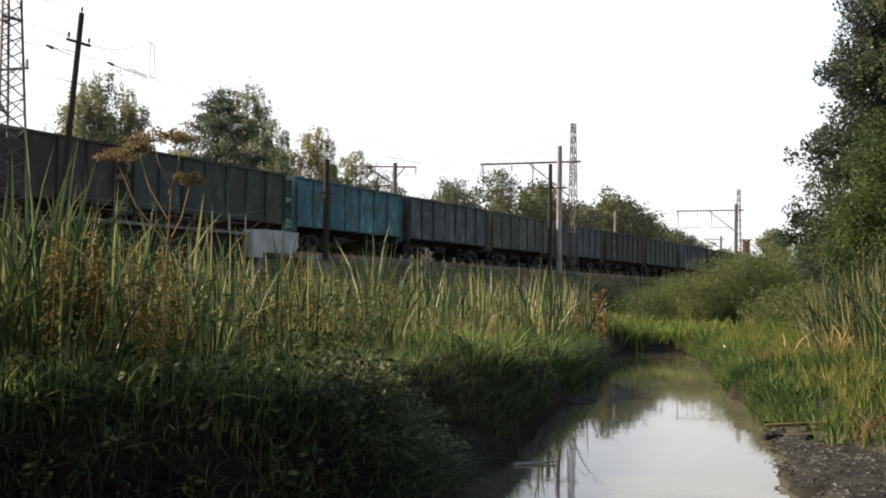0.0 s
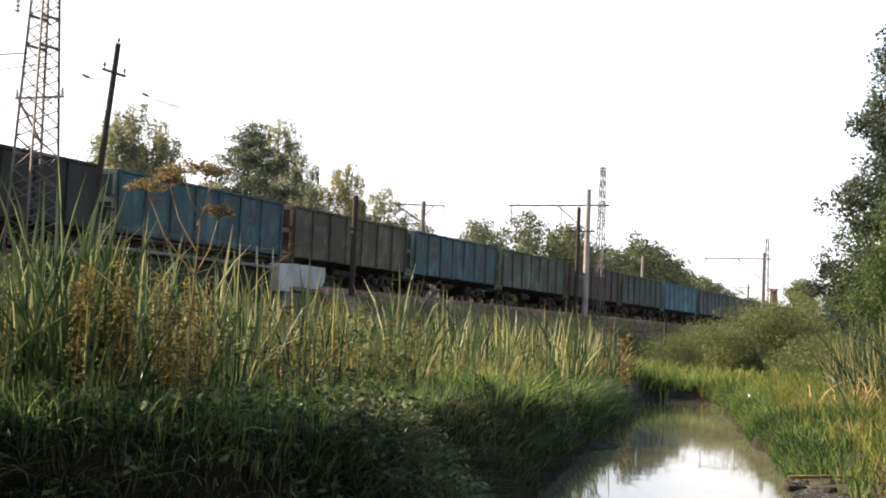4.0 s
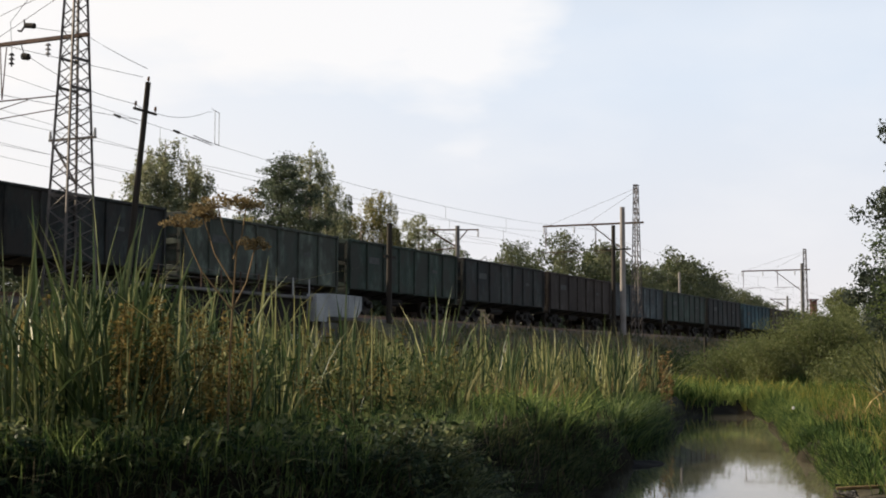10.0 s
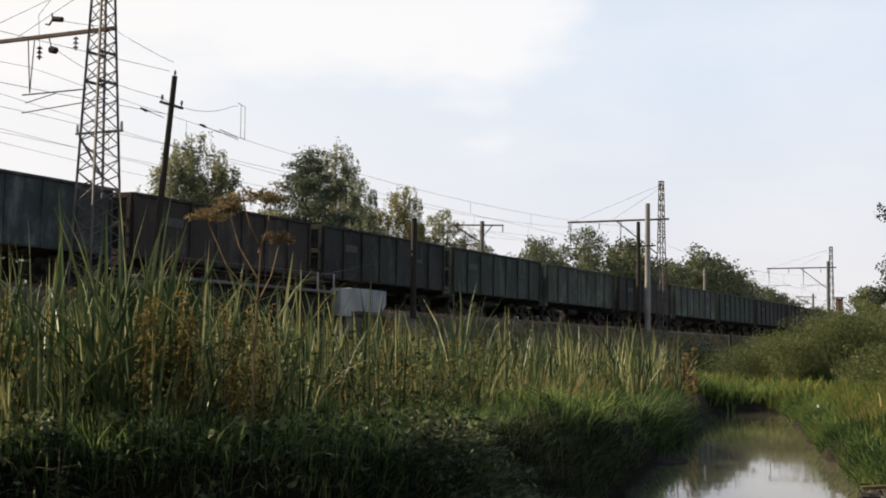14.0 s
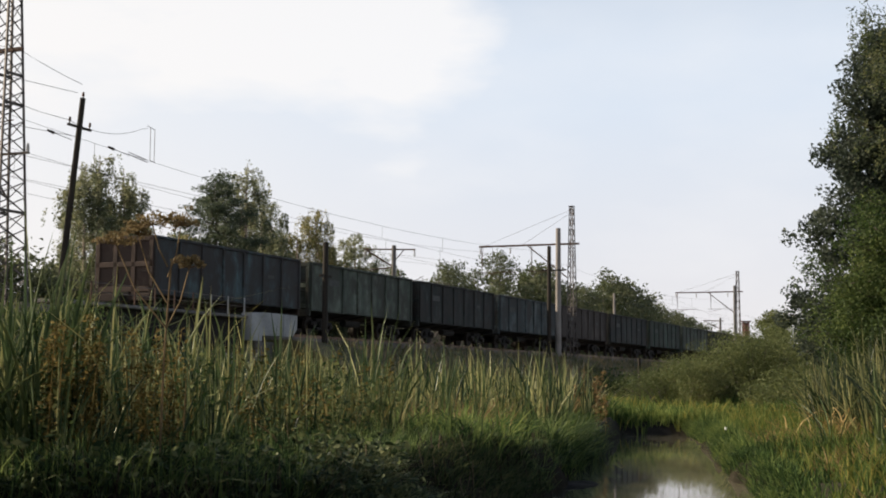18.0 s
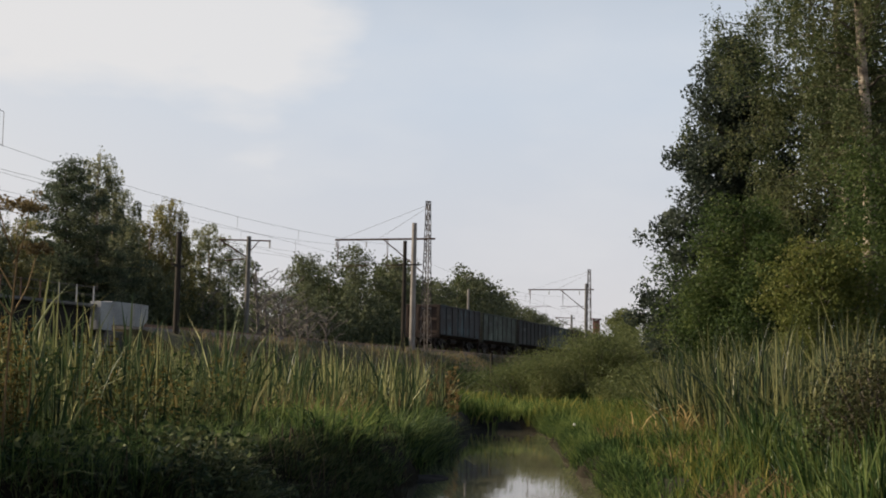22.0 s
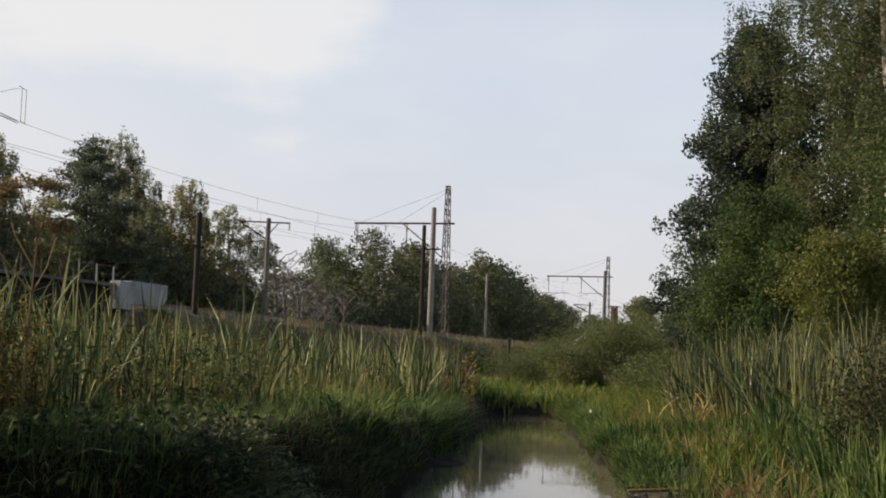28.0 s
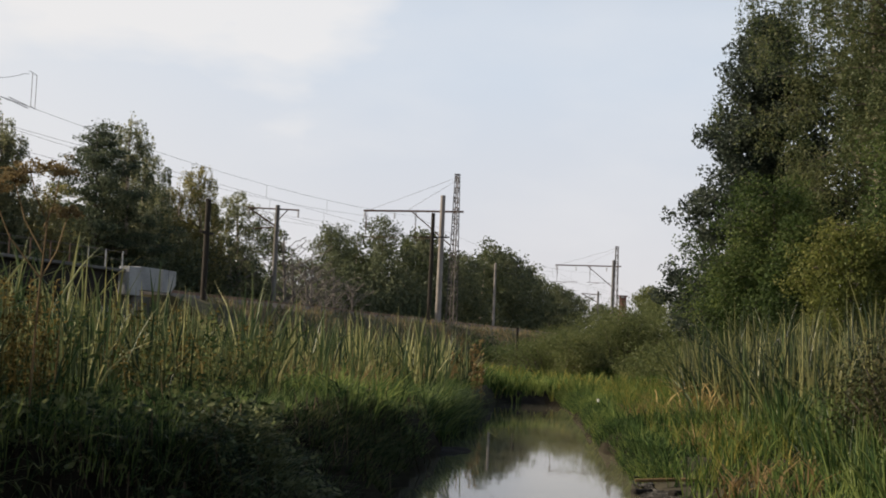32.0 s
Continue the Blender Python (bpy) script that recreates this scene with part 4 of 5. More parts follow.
ORDER = {0: "teal", -1: "green", -2: "brown", -3: "sage", -4: "petrol", -5: "olive", -6: "petrol", -7: "dark", -8: "green", -9: "grey", -10: "brown",
         -11: "dark", -12: "green", -13: "sage", -14: "dark", -15: "sage", -16: "green", -17: "dark", -18: "brown", -19: "grey", -20: "dark", -21: "sage", -22: "last",
         1: "grey", 2: "sage", 3: "grey", 4: "dark", 5: "green", 6: "grey", 7: "dark", 8: "green", 9: "grey", 10: "dark", 11: "sage", 12: "grey", 13: "dark"}
SAYS = {"teal": "faded teal-blue open gondola wagon with ribbed sides", "green": "dull green ribbed steel gondola wagon of a coal train", "brown": "dull brown ribbed steel gondola wagon",
        "grey": "weathered blue-grey ribbed gondola wagon", "sage": "faded grey-green gondola wagon with pale scuffed panels", "dark": "sooty dark ribbed gondola wagon", "petrol": "dull petrol-blue gondola wagon with faded panels", "olive": "dusty olive-brown ribbed steel gondola wagon", "last": "brown gondola wagon with faded blue patches and rusty end wall"}
WAGONS, FIRST = {}, {}
for k, paint in sorted(ORDER.items()):
    here = rail_pose(HEAD + CAR * (k + 0.5), 0, RAIL_Z)
    if paint in FIRST:
        WAGONS[k] = copy_thing(FIRST[paint], here)
    else:
        WAGONS[k] = FIRST[paint] = gondola(paint, SAYS[paint], "rust" if paint == "last" else "")
        WAGONS[k].matrix_basis = here


def motions():
    for k, wagon in WAGONS.items():
        rows = []
        for i in range(17):
            t = 2.0 * i
            s = HEAD + CAR * (k + 0.5) + V0 * t + SLOW * t * t + float(np.interp(t, AHEAD_T, AHEAD_S))
            rows.append((t, rail_pose(s, 0, RAIL_Z)))
        walk(wagon, rows)


# ---- trees and bushes ----
def skeleton_of(rng, height, spread, first=0.25, limbs=22, kind="broad", bend=0.03):
    """Paths of trunk and limbs, and the points where leaves grow, of a tree with its foot at the origin."""
    trunk = []
    k = 9
    wob = rng.normal(0, bend, (2,))
    r0 = height * 0.014
    for i in range(k + 1):
        u = i / k
        trunk.append((np.array((wob[0] * height * u ** 1.5 + 0.01 * height * math.sin(5 * u), wob[1] * height * u ** 1.5, height * u * 0.97)), r0 * (1 - u) ** 0.8 + 0.015))
    paths, tips = [trunk], []
    for i in range(limbs):
        u = first + (0.97 - first) * (i + rng.uniform(0, 1)) / limbs
        p0 = np.array([np.interp(u, np.linspace(0, 1, k + 1), [q[0][j] for q in trunk]) for j in range(3)])
        a = i * 2.4 + rng.uniform(-0.5, 0.5)
        v = (u - first) / (1 - first)
        if kind == "spruce":
            length = spread * (1.05 - v) * rng.uniform(0.75, 1.1)
            rise = -0.12 + 0.35 * v
        elif kind == "cone":
            length = spread * min(1.0, (1 - v) * 1.75 + 0.05) * (0.72 + 0.34 * math.sin(i * 1.9) ** 2) * rng.uniform(0.8, 1.15)
            rise = 0.12 + 0.35 * v
        elif kind == "tower":
            length = spread * (1 - v) ** 0.62 * rng.uniform(0.8, 1.04)
            rise = 0.75
        elif kind == "column":
            length = spread * (0.45 + 1.1 * math.sin(math.pi * min(1, v * 0.9 + 0.1)) ** 0.8) * rng.uniform(0.6, 1.15)
            rise = 0.75
        else:
            length = spread * (0.30 + 0.85 * math.sin(math.pi * min(1, 0.12 + 0.86 * v)) ** 0.9) * rng.uniform(0.6, 1.2)
            rise = 0.55 if kind == "birch" else 0.42
        d = np.array((math.cos(a), math.sin(a), rise))
        limb = []
        m = 5
        for j in range(m + 1):
            w = j / m
            drop = (0.34 * length * w ** 2.4) if kind == "birch" else (0.10 * length * w * w)
            limb.append((p0 + d * length * w - np.array((0, 0, drop)) + rng.normal(0, 0.03 * length, 3) * (w > 0), max(0.012, 0.32 * r0 * (1 - v * 0.6) * (1 - w))))
        paths.append(limb)
        for j in range(1, m + 1):
            c = limb[j][0]
            for q in range(2 if j < 3 else 3):
                b = rng.normal(0, 1, 3) * (0.5, 0.5, 0.32)
                e = c + b * length * 0.22
                if q == 0:
                    paths.append([(c, 0.012), (e, 0.006)])
                tips.append((e, length))
    tips.append((trunk[-1][0], spread * 0.5))
    return paths, tips


def rounded(rng, n):
    """n offsets crowded round the origin that keep within two units of it."""
    q = rng.normal(0, 1, (n, 3))
    r = np.linalg.norm(q, axis=1)[:, None]
    return q * np.minimum(1, 1.7 / r)


def bend_at(trunk, z):
    h = [p[0][2] for p in trunk]
    return [np.interp(z, h, [p[0][j] for p in trunk]) for j in (0, 1)]


def tree(name, label, category, at, height, spread, leaf_mat, bark, n_leaves, leaf_size, seed, kind="broad", first=0.25, limbs=22, group="", z=None, bend=0.03, hang=0.0, clump=0.45, bare=None, strands=5, uneven=1.5, tier=0.75):
    rng = np.random.default_rng(seed)
    paths, tips = skeleton_of(rng, height, spread, first, limbs, kind, bend)
    zz = 0.3 if z is None else z
    t = thing(name, label, category, group, m=pose(at[0], at[1], zz, 0, 0, 0))
    vs, fs = tubes(paths[:1], 8)
    part("trunk", mesh_np("trunk", vs, fs, bark, True), None, t)
    vs, fs = tubes(paths[1:], 3)
    part("branchwork", mesh_np("branchwork", vs, fs, M_BARK, True), None, t)
    c = np.array([p for p, _ in tips])
    s = np.array([l for _, l in tips])
    weight = rng.uniform(0.15, 1.0, len(c)) ** uneven * (s + 0.3)
    pick = rng.choice(len(c), n_leaves, p=weight / weight.sum())
    off = rounded(rng, n_leaves) * clump * (1, 1, tier)
    if hang:
        # leaves strung along hanging twigs
        twig = np.clip(rng.normal(0, 1, (len(c), strands, 2)), -1.6, 1.6) * clump * 1.3
        which = rng.integers(0, strands, n_leaves)
        fall = rng.uniform(0, 1, n_leaves)
        off = np.concatenate([twig[pick, which] * (0.5 + 0.5 * np.sqrt(fall))[:, None], -(fall * hang)[:, None] + 0.15], 1) + rounded(rng, n_leaves) * 0.08
    pts = c[pick] + off
    pts[:, 2] = np.maximum(pts[:, 2], 0.2)
    if bare:
        # the trunk shows between two heights on its sunny side
        q = np.array((bend_at(paths[0], pts[:, 2])))
        near = (np.abs(pts[:, 0] - q[0]) < 0.28) & (pts[:, 1] - q[1] < 0.15) & (pts[:, 2] > bare[0]) & (pts[:, 2] < bare[1])
        pts = pts[~near]
    vs, fs = leaves(pts, leaf_size, rng, flat=0.5, far=True)
    part("crown", mesh_np("crown", vs, fs, leaf_mat), None, t)
    tagged(bpy.data.objects[t.name].children[-1], kind="stuff")
    return t


def bush(name, label, at, rx, ry, h, leaf_mat, n_leaves, leaf_size, seed, z=0.3, group=""):
    """A rounded thicket: many stems, each with its own clumps of leaves, uneven on top."""
    rng = np.random.default_rng(seed)
    t = thing(name, label, "bush", group, m=pose(at[0], at[1], z))
    stems, cl = [], []
    for i in range(34):
        a, r = rng.uniform(0, 2 * np.pi), math.sqrt(rng.uniform(0, 1))
        bx, by = 0.45 * r * rx * math.cos(a), 0.45 * r * ry * math.sin(a)
        tx, ty = r * rx * math.cos(a), r * ry * math.sin(a)
        top = h * (1 - 0.55 * r * r) * rng.uniform(0.72, 1.06)
        mid = (np.array((bx, by, 0)) + np.array((tx, ty, top))) / 2 + np.array((0, 0, 0.12 * h))
        stems.append([((bx, by, -0.2), 0.05), (mid, 0.03), ((tx, ty, top * 0.95), 0.008)])
        for w in (0.25, 0.45, 0.62, 0.78, 0.92, 1.0):
            p = (1 - w) ** 2 * np.array((bx, by, 0)) + 2 * w * (1 - w) * mid + w * w * np.array((tx, ty, top))
            cl.append(p)
    vs, fs = tubes(stems, 5)
    tagged(part("stemwork", mesh_np("stemwork", vs, fs, M_BARK), None, t), kind="stuff")
    c = np.array(cl)
    pick = rng.integers(0, len(c), n_leaves)
    pts = c[pick] + rounded(rng, n_leaves) * (0.17 * rx, 0.17 * ry, 0.11 * h)
    pts[:, 2] = np.clip(pts[:, 2], 0.05, None)
    vs, fs = leaves(pts, leaf_size, rng, flat=0.6, far=True)
    part("foliage", mesh_np("foliage", vs, fs, leaf_mat), None, t)
    tagged(t.children[-1], kind="stuff")
    return t


# behind the train; leaf colours lightened to carry the haze of distance
def rail_tree(name, label, s, e, top, *rest, **more):
    p = rail(s, e)
    return tree(name, label, "tree", (p.x, p.y), top - 0.2, *rest, z=0.2, **more)


FAR_BIRCH = dict(strands=2, uneven=3.6, clump=0.22)
BIRCH_SAYS = "slender birch with thinning autumn leaves behind the railway"
rail_tree("birch_tree", BIRCH_SAYS, -1.0, -12, 13.6, 1.75, M_BIRCHLEAF_HAZE, M_BIRCHBARK, 19000, 0.10, 11, "birch", 0.2, 30, hang=1.0, **FAR_BIRCH)
rail_tree("birch_tree", BIRCH_SAYS, 1.0, -12.5, 14.6, 1.85, M_BIRCHLEAF_HAZE, M_BIRCHBARK, 21000, 0.10, 12, "birch", 0.2, 32, hang=1.1, **FAR_BIRCH)
rail_tree("birch_tree", BIRCH_SAYS, 3.2, -12, 13.9, 1.85, M_BIRCHLEAF_HAZE, M_BIRCHBARK, 20000, 0.10, 18, "birch", 0.15, 30, hang=1.0, **FAR_BIRCH)
rail_tree("birch_tree", "lower birch with thinning autumn leaves behind the railway", 5.0, -12.5, 11.8, 1.8, M_BIRCHLEAF_HAZE, M_BIRCHBARK, 15000, 0.10, 22, "birch", 0.12, 26, hang=0.8, **FAR_BIRCH)
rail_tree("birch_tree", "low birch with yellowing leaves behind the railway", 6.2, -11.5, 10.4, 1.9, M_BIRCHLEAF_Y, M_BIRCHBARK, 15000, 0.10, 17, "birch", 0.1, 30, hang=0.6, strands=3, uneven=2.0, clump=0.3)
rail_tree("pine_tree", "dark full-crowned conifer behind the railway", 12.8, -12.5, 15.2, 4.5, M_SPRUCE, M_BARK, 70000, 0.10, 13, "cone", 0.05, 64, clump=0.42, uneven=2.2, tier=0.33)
rail_tree("birch_tree", "tall slender birch growing against a dark conifer", 14.6, -11.2, 16.1, 1.9, M_BIRCHLEAF_HAZE, M_BIRCHBARK, 20000, 0.10, 23, "birch", 0.25, 32, hang=1.1, **FAR_BIRCH)
rail_tree("birch_tree", "slender birch beside a dark conifer", 19.8, -13, 14.8, 2.1, M_BIRCHLEAF_HAZE, M_BIRCHBARK, 26000, 0.10, 14, "birch", 0.15, 34, hang=1.1, **FAR_BIRCH)
rail_tree("birch_tree", "slender birch beside a dark conifer", 22.8, -13.5, 12.9, 2.5, M_BIRCHLEAF_HAZE, M_BIRCHBARK, 28000, 0.10, 19, "birch", 0.12, 34, hang=0.9, strands=3, uneven=2.2, clump=0.28)
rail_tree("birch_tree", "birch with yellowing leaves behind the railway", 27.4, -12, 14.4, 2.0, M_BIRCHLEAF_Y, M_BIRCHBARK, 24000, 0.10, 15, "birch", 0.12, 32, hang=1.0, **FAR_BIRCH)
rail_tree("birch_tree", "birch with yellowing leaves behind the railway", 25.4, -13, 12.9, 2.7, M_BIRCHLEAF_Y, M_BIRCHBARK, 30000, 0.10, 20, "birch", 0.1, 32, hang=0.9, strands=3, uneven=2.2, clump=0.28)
rail_tree("birch_tree", "small birch with sparse leaves behind the railway", 33.0, -12, 13.2, 2.5, M_BIRCHLEAF_HAZE, M_BIRCHBARK, 26000, 0.10, 16, "birch", 0.12, 32, hang=0.8, strands=3, uneven=2.4, clump=0.3)
rail_tree("birch_tree", "small birch with sparse leaves behind the railway", 30.4, -13, 12.2, 2.3, M_BIRCHLEAF_HAZE, M_BIRCHBARK, 15000, 0.10, 21, "birch", 0.15, 26, hang=0.6, **FAR_BIRCH)
rng = np.random.default_rng(5)
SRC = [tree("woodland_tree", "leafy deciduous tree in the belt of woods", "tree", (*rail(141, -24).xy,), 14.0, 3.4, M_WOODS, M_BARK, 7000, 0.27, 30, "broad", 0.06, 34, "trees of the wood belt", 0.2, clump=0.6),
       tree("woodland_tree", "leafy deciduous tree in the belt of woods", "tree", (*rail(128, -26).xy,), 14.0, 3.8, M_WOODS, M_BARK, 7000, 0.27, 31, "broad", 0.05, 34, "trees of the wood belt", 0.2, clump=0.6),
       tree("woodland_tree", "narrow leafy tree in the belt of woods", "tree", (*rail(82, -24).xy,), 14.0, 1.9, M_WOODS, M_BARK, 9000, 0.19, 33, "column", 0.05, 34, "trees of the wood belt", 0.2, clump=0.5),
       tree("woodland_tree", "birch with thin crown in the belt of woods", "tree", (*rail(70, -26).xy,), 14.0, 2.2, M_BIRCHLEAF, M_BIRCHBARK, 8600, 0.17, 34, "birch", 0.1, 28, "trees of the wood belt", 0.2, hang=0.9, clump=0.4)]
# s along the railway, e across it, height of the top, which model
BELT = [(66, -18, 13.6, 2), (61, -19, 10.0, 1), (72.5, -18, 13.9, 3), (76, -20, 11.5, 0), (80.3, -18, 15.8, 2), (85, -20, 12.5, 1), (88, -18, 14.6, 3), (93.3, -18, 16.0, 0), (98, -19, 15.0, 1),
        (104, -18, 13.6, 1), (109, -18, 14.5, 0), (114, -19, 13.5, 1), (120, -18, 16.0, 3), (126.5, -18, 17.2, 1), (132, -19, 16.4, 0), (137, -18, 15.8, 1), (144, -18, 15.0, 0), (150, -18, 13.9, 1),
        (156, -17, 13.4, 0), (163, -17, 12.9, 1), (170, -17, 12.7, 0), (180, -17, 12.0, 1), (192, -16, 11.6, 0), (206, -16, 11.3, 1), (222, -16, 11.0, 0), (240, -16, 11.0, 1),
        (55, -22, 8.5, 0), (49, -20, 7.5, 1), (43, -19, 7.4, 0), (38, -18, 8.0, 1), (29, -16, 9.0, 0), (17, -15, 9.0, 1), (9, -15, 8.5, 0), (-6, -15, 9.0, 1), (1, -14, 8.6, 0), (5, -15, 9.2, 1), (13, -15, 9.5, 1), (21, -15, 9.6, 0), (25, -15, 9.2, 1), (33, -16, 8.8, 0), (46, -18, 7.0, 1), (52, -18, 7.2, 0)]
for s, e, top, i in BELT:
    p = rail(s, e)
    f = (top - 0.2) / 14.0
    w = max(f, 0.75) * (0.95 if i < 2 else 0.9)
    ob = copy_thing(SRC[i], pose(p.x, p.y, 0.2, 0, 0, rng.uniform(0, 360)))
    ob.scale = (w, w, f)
tree("lone_tree", "small distant round-topped tree", "tree", (40.9, 178.0), 10.7, 1.7, M_WILLOW, M_BARK, 5000, 0.22, 40, "broad", 0.55, 24, z=0.2, clump=0.4)
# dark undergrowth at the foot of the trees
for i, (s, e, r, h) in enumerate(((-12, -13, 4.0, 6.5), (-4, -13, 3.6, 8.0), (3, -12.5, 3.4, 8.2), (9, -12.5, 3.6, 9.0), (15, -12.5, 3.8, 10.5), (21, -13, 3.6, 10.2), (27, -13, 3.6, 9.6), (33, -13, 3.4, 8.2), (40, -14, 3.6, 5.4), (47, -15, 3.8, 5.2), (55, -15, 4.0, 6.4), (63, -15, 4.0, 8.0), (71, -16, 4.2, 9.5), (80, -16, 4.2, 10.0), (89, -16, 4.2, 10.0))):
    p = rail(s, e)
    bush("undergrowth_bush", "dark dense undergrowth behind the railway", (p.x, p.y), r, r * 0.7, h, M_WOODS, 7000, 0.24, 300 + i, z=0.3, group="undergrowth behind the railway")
# dead pale saplings
for i, (s, e, h) in enumerate(((36.5, -9.6, 8.2), (39, -10, 6.6), (41, -9.6, 6.0), (43.5, -10.5, 6.8), (46, -10, 5.4), (49, -10.5, 6.0), (53, -10.5, 5.4), (30, -11, 6.0))):
    r2 = np.random.default_rng(60 + i)
    p = rail(s, e)
    t = thing("dead_sapling", "leafless pale sapling behind the tracks", "sapling", "leafless saplings", m=pose(p.x, p.y, 1.6))
    paths, _ = skeleton_of(r2, h, h * 0.26, 0.25, 24, "column")
    vs, fs = tubes([[(q, r * 1.5 + 0.012) for q, r in path] for path in paths], 5)
    part("trunk", mesh_np("trunk", vs, fs, M_TWIG), None, t)

# on the near side of the line, to the right of the water
tree("poplar_tree", "tall dark poplar with dense glossy leaves", "tree", (14.1, 45.6), 13.2, 3.4, M_POPLAR, M_BARK, 100000, 0.095, 50, "tower", 0.06, 96, z=0.4, clump=0.24, bend=0.01)
tree("poplar_tree", "young dark poplar with dense glossy leaves", "tree", (12.5, 45.0), 4.4, 0.8, M_POPLAR, M_BARK, 14000, 0.085, 57, "column", 0.06, 30, z=0.4, clump=0.2)
tree("birch_tree", "large drooping birch with white trunk", "tree", (15.1, 38.4), 15.5, 2.75, M_BIRCHLEAF, M_BIRCHBARK, 100000, 0.056, 51, "birch", 0.2, 46, z=0.4, hang=1.2, clump=0.26)
tree("birch_tree", "tall birch with pale trunk and hanging twigs", "tree", (14.4, 35.2), 17.0, 2.0, M_BIRCHLEAF, M_BIRCHBARK, 46000, 0.056, 52, "birch", 0.4, 42, z=0.4, bend=0.012, hang=1.3, clump=0.22, bare=(8.2, 10.7))
tree("birch_tree", "tall birch with pale trunk and hanging twigs", "tree", (18.6, 37.6), 16.5, 3.4, M_BIRCHLEAF, M_BIRCHBARK, 60000, 0.060, 53, "birch", 0.15, 40, z=0.4, hang=1.3, clump=0.25)
tree("poplar_tree", "dark poplar standing behind the birches", "tree", (17.4, 45.0), 12.5, 2.4, M_POPLAR, M_BARK, 24000, 0.12, 58, "column", 0.06, 40, z=0.4, clump=0.3)
tree("poplar_tree", "dark poplar standing behind the birches", "tree", (21.5, 46.0), 13.0, 2.6, M_POPLAR, M_BARK, 18000, 0.13, 59, "column", 0.06, 40, z=0.4, clump=0.32)
tree("alder_tree", "leafy alder at the edge of the thicket", "tree", (11.4, 35.4), 5.9, 1.7, M_SHRUB, M_BARK, 38000, 0.058, 54, "broad", 0.03, 40, z=0.4, clump=0.26)
tree("alder_tree", "leafy alder at the edge of the thicket", "tree", (11.1, 36.8), 4.0, 1.15, M_SHRUB, M_BARK, 26000, 0.055, 60, "broad", 0.03, 34, z=0.4, clump=0.26)
tree("alder_tree", "leafy alder with yellow-green crown", "tree", (11.85, 31.9), 4.5, 1.15, M_ALDER_Y, M_BARK, 26000, 0.056, 55, "broad", 0.03, 36, z=0.4, clump=0.24)
tree("alder_tree", "leafy alder at the edge of the thicket", "tree", (14.6, 32.4), 7.0, 2.2, M_SHRUB, M_BARK, 40000, 0.06, 56, "broad", 0.03, 40, z=0.4, clump=0.28)
bush("willow_bush", "rounded olive-green willow thicket below the embankment", (12.4, 58.5), 4.0, 3.8, 3.1, M_WILLOW, 80000, 0.048, 71)
bush("willow_bush", "low rounded willow thicket below the embankment", (9.2, 57.0), 2.6, 2.6, 2.2, M_WILLOW, 36000, 0.046, 77)
bush("willow_bush", "rounded olive-green willow thicket below the embankment", (16.6, 63.0), 5.2, 4.6, 4.0, M_WILLOW, 80000, 0.055, 70)
bush("willow_bush", "spreading willow thicket at the marsh edge", (22.0, 72.0), 7.0, 6.0, 3.2, M_WILLOW, 30000, 0.09, 72)
bush("willow_bush", "low willow thicket at the marsh edge", (12.9, 48.5), 2.8, 2.8, 2.2, M_WILLOW, 30000, 0.056, 73)
bush("willow_bush", "leafy green thicket under the poplars", (14.5, 42.0), 3.4, 2.6, 3.4, M_SHRUB, 32000, 0.06, 76)
bush("dark_shrub", "dark reddish-brown shrub beside the reeds", (6.25, 14.5), 1.0, 0.95, 1.75, M_DARKSHRUB, 14000, 0.028, 74)
bush("weed_shrub", "leafy green shrub on the slope under the lattice mast", (-12.6, 44.6), 2.6, 1.8, 2.6, M_SHRUB, 16000, 0.07, 78, z=1.5)
bush("weed_shrub", "dark weedy shrub at the foot of the embankment", (13.0, 100.0), 6.0, 4.0, 2.2, M_SHRUB, 9000, 0.13, 75)


# ---- reeds and grass ----
def scatter(rng, n, y0, y1, side, inner, outer):
    """n places beside the creek between y0 and y1, from inner to outer metres off the water's edge."""
    y = y0 + (y1 - y0) * rng.uniform(0, 1, n)
    l, r = creek(y)
    d = inner + (outer - inner) * rng.uniform(0, 1, n)
    return (l - d if side < 0 else r + d), y


def cover(seed, n, side, y0, y1, inner, outer, a0=-25.0, a1=28.0):
    rng = np.random.default_rng(seed)
    x, y = scatter(rng, n, y0, y1, side, inner, outer)
    a = np.degrees(np.arctan2(x, y))
    keep = (a > a0) & (a < a1) & (ground_z(x, y) > 0.02)
    return x[keep], y[keep]


def grass(name, label, x, y, h, w, mat, seed, per=10, lean=(0.05, 0.5), seg=3, droop=0.9, spread=0.07):
    """Tufts at x, y, each of some blades that lean outwards."""
    rng = np.random.default_rng(seed)
    n = len(x)
    h = np.repeat(h * np.ones(n) * rng.uniform(0.7, 1.15, n), per) * rng.uniform(0.45, 1.1, n * per)
    a = rng.uniform(0, 2 * np.pi, n * per)
    r = spread * np.sqrt(rng.uniform(0, 1, n * per))
    X, Y = np.repeat(x, per) + r * np.cos(a), np.repeat(y, per) + r * np.sin(a)
    Z = np.repeat(ground_z(x, y), per) - 0.04
    vs, fs = blades(X, Y, Z, h, w * rng.uniform(0.7, 1.3, n * per), rng.uniform(*lean, n * per), a, rng, seg, droop)
    return tagged(part(name, mesh_np(name, vs, fs, mat)), label, "grass", kind="stuff")


